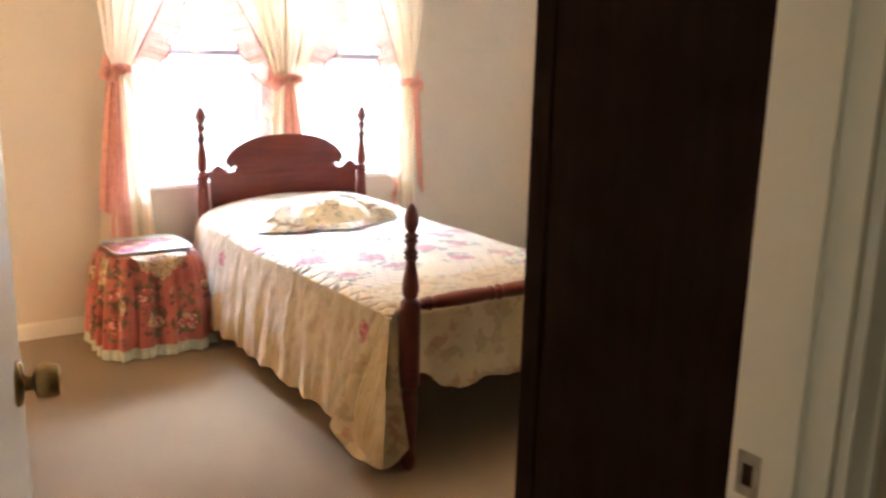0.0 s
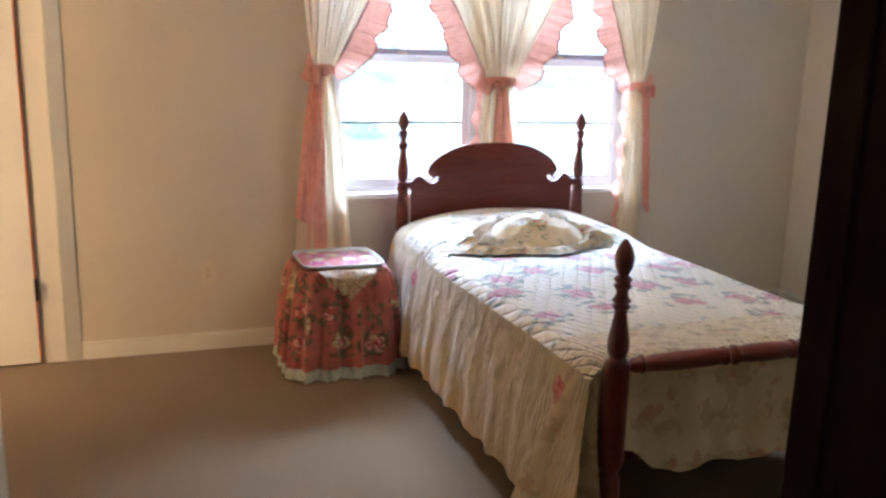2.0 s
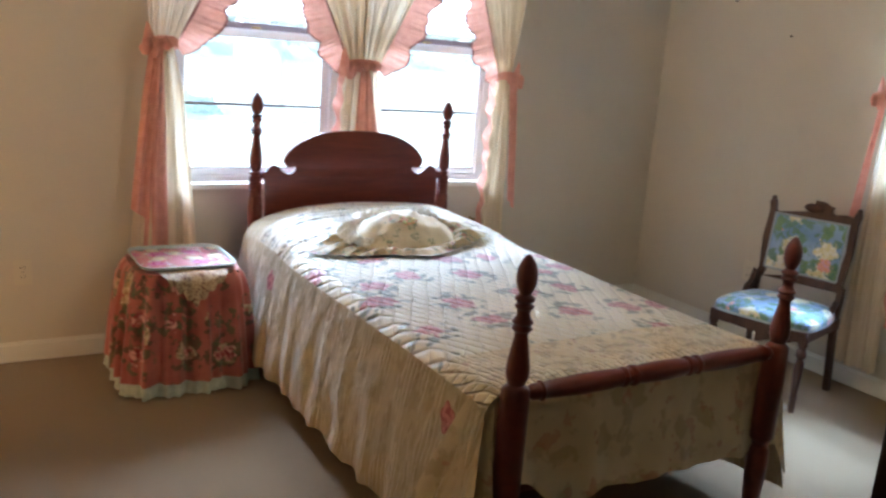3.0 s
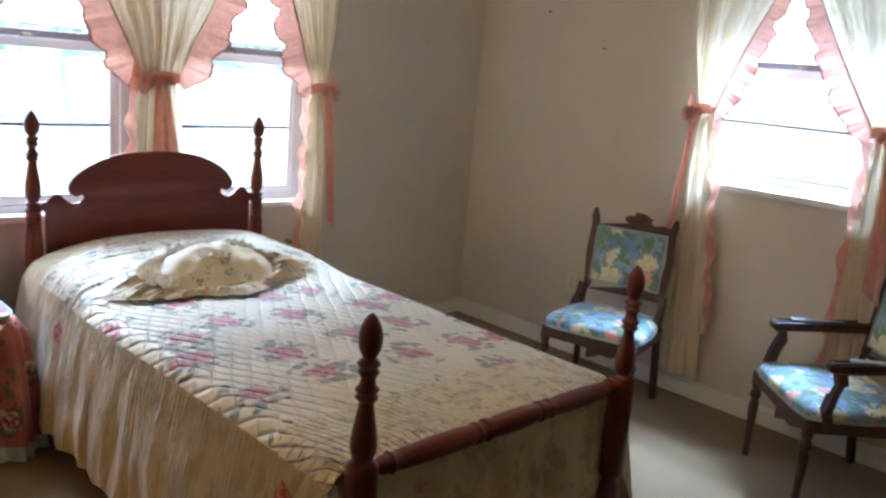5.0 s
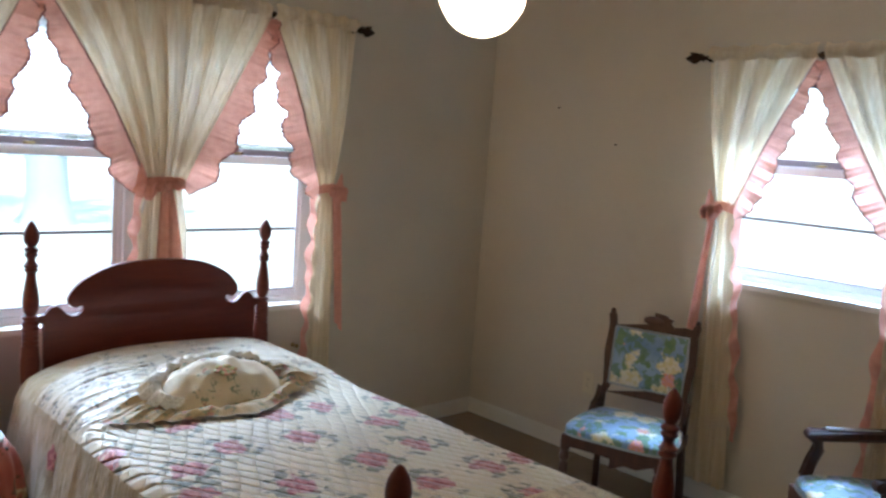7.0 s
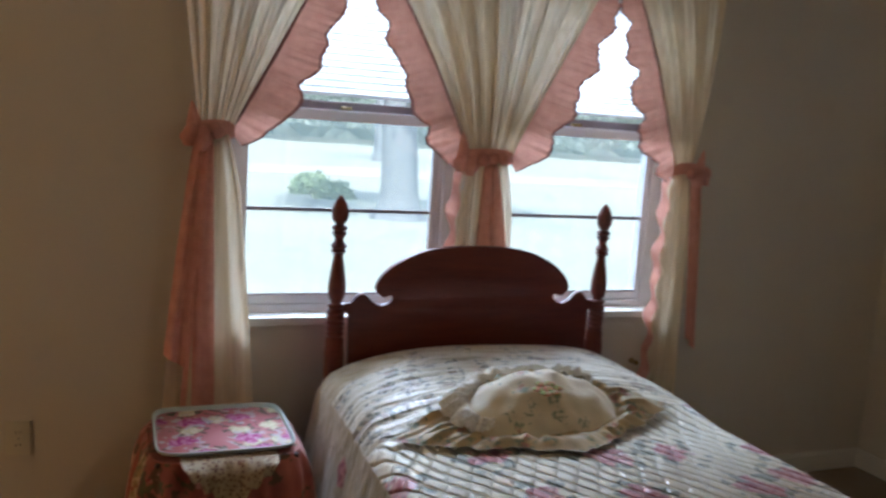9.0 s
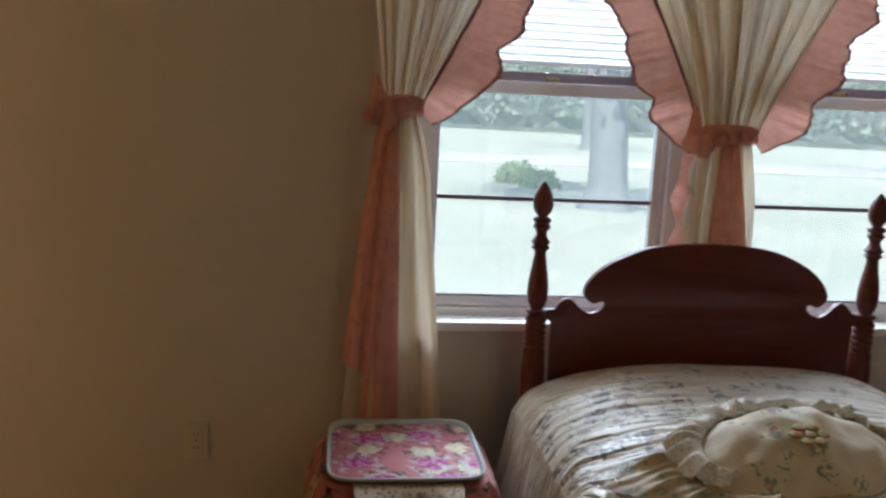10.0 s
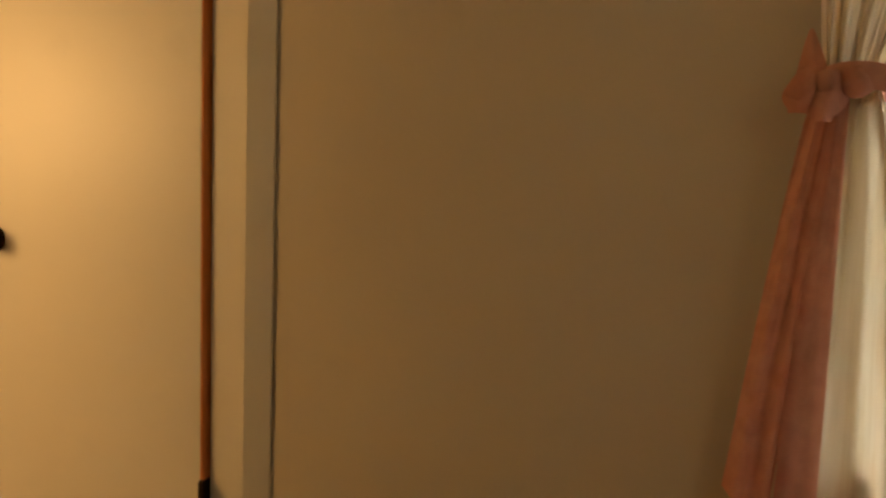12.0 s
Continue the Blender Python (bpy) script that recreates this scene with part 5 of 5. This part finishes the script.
g = part("globe", lathe(rounded([(0.045, gz + 0.092), (0.07, gz + 0.076), (0.098, gz + 0.033), (0.1035, gz), (0.098, gz - 0.033), (0.07, gz - 0.076), (0.035, gz - 0.0975), (0.001, gz - 0.1035)], 4), 32), GLOBEM, fan, "glowing white glass globe", 80)
g.visible_shadow = False
lamp = new("globe_lamp", bpy.data.lights.new("globe_lamp", "POINT"))
lamp.data.energy, lamp.data.shadow_soft_size, lamp.data.color = LAMP_W, 0.09, (1.0, 0.70, 0.38)
lamp.location = GLOBE


# ---- outlets and nails ----
def outlet(label, m, plug=False):
    o = thing("wall_outlet", label, "wall outlet")
    o.matrix_world = m
    pl = part("cover_plate", box((-0.035, 0.035, -0.006, -0.001, -0.057, 0.057), bevel=0.002), PLASTIC, o)
    for z in (-0.02, 0.02):
        s = part("socket", box((-0.016, 0.016, -0.008, -0.0062, z - 0.013, z + 0.013), bevel=0.001), PLASTIC, pl)
        part("slots", box((-0.007, -0.005, -0.0086, -0.0081, z - 0.005, z + 0.005), (0.005, 0.007, -0.0086, -0.0081, z - 0.005, z + 0.005)), BRONZE, s)
    part("screw", lathe([(0.003, 0), (0.003, 0.001)], 8, Matrix.Translation((0, -0.0062, 0)) @ pose(0, 0, 0, 90, 0, 0)), STEEL, pl)


outlet("ivory plastic wall outlet low on the wall", pose(-0.953, NORTH, 0.398))
outlet("ivory plastic wall outlet near the corner", pose(EAST, 1.39, 0.40, 0, 0, -90))
for y, z in ((1.742, 1.837), (1.358, 1.657)):
    nl = thing("nail", "small dark nail in the bare wall", "nail")
    part("shank", lathe([(0.0025, 0.0), (0.0025, 0.014), (0.006, 0.0145), (0.006, 0.016)], 8, Matrix.Translation((EAST, y, z)) @ pose(0, 0, 0, 0, -90, 0)), BRONZE, nl)
hook = thing("tieback_hook", "small dark bronze hook on the wall beside the curtain", "hook")
part("hook", lathe([(0.012, 0), (0.012, 0.003), (0.004, 0.004), (0.004, 0.03), (0.010, 0.032), (0.010, 0.038)], 12, Matrix.Translation((1.27, NORTH, 0.56)) @ pose(0, 0, 0, 90, 0, 0)), BRASS, hook, "", 50)

# ---- outdoors ----
def far_ground():
    bm = bmesh.new()
    n = 40
    xs = [-400 + 20 * i for i in range(n + 1)]
    vs = [[bm.verts.new((x, y, GROUND)) for x in xs] for y in xs]
    for j in range(n):
        for i in range(n):
            bm.faces.new((vs[j][i], vs[j][i + 1], vs[j + 1][i + 1], vs[j + 1][i]))
    return structure("ground", bm, LAWN, "dry grassy lawn in bright sun")


far_ground()
structure("road", box((-120, 120, 30, 36, GROUND + 0.004, GROUND + 0.03)), CONCRETE, "pale road beyond the lawn")


def tree(x, y, h, r, crown, seed, label):
    rnd = random.Random(seed)
    t = thing("tree", label, "tree", "trees in the yard", at=(x, y, GROUND))
    bm = lathe([(r * 1.7, -0.05), (r * 1.25, 0.15), (r, 0.6), (r * 0.85, h * 0.5), (r * 0.5, h * 0.8), (r * 0.15, h)], 14)
    for v in bm.verts:
        v.co.x += 0.05 * math.sin(v.co.z * 1.3 + seed)
    for k in range(7):
        a, z = rnd.uniform(0, 6.28), h * rnd.uniform(0.4, 0.8)
        ln = crown * rnd.uniform(0.6, 0.95)
        end = Vector((math.cos(a) * ln, math.sin(a) * ln, z + ln * rnd.uniform(0.3, 0.8)))
        bar((0, 0, z), end, r * 0.35, r * 0.35, 0, bm)
    part("trunk", bm, BARK, t, "", 60)
    verts, faces = [], []
    for k in range(70):
        a, b = rnd.uniform(0, 6.28), rnd.uniform(0, 1)
        c = Vector((math.cos(a) * crown * b ** 0.5, math.sin(a) * crown * b ** 0.5, h * 0.95 + rnd.uniform(-0.42, 0.4) * crown * (1.15 - b * 0.6)))
        for j in range(60 if seed == 1 else 22):
            p = c + Vector([rnd.gauss(0, crown * 0.13) for _ in range(3)])
            u = Vector([rnd.gauss(0, 1) for _ in range(3)]).normalized() * rnd.uniform(0.08, 0.16)
            w = u.cross(Vector([rnd.gauss(0, 1) for _ in range(3)])).normalized() * 0.06
            i = len(verts)
            verts += [p - u, p + w, p + u, p - w]
            faces.append((i, i + 1, i + 2, i + 3))
    o = link("crown", mesh("crown", verts, faces, LEAF, False), t)
    tagged(o, kind="stuff")


TL = "shade tree with a stout grey trunk on the lawn"
for i, (x, y, h, r, cr) in enumerate(((5.0, 17.0, 5.5, 0.42, 3.2), (12.5, 44, 7, 0.3, 4.5), (-9, 24, 6, 0.3, 3.6), (22, 30, 7, 0.35, 4.5), (1.0, 52, 8, 0.35, 5.0), (-2, 60, 8, 0.35, 5))):
    tree(x, y, h, r, cr, i + 1, TL)


def bush(x, y, s, seed):
    rnd = random.Random(seed)
    t = thing("bush", "rounded green shrub on the lawn", "bush", "shrubs on the lawn", at=(x, y, GROUND))
    verts, faces = [], []
    for k in range(3000):
        a, b, c = rnd.uniform(0, 6.28), rnd.uniform(0.2, 1), rnd.uniform(0, 1)
        rr = s * b ** 0.4 * (1 - 0.5 * c ** 2) * (1 + 0.2 * math.sin(3 * a + seed))
        p = Vector((math.cos(a) * rr, math.sin(a) * rr, c * s * 0.8)) + Vector([rnd.gauss(0, 0.07) for _ in range(3)])
        p.z = max(p.z, 0.03)
        u = Vector([rnd.gauss(0, 1) for _ in range(3)]).normalized() * 0.05
        w = u.cross(Vector([rnd.gauss(0, 1) for _ in range(3)])).normalized() * 0.04
        i = len(verts)
        verts += [p - u, p + w, p + u, p - w]
        faces.append((i, i + 1, i + 2, i + 3))
    o = link("foliage", mesh("foliage", verts, faces, SHRUB, False), t)
    tagged(o, kind="stuff")
    part("stem", lathe([(0.04, 0), (0.02, s * 0.8)], 8), BARK, t)


for i, (x, y, s) in enumerate(((4.15, 22.5, 0.42), (4.6, 21.2, 0.42), (4.6, 24.0, 0.50))):
    bush(x, y, s, i + 3)


def far_trees():
    rnd = random.Random(77)
    verts, faces = [], []
    for k in range(36000):
        a = rnd.uniform(-0.6, 0.85)
        d = rnd.uniform(75, 100)
        top = 9 + 3 * math.sin(a * 9) + 2 * math.sin(a * 23)
        c = Vector((math.sin(a) * d, math.cos(a) * d, GROUND + rnd.uniform(0.1, 1) ** 0.8 * top))
        u = Vector([rnd.gauss(0, 1) for _ in range(3)]).normalized() * rnd.uniform(0.2, 0.45)
        w = u.cross(Vector([rnd.gauss(0, 1) for _ in range(3)])).normalized() * 0.3
        i = len(verts)
        verts += [c - u, c + w, c + u, c - w]
        faces.append((i, i + 1, i + 2, i + 3))
    # distance haze is mixed into this leaf colour, paler than the foliage itself
    m = Nodes("hazed_leaves", 0.9)
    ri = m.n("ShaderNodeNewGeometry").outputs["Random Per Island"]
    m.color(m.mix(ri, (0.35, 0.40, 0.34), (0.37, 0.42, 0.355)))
    n = 90
    for i in range(n + 1):
        a = -0.65 + 1.55 * i / n
        top = 7.5 + 2.6 * math.sin(a * 9) + 2 * math.sin(a * 23) + 0.6 * math.sin(a * 71)
        for j in range(7):
            d = 101 + 1.5 * math.sin(i * 1.7 + j * 2.1) + j
            verts.append(Vector((math.sin(a) * d, math.cos(a) * d, GROUND - 0.1 + top * j / 6)))
            if i < n and j < 6:
                k = len(verts) - 1
                faces.append((k, k + 7, k + 8, k + 1))
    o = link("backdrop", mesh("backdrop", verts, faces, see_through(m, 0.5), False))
    tagged(o, "distant row of green trees with haze painted into their colour", "", "", "structure")


far_trees()
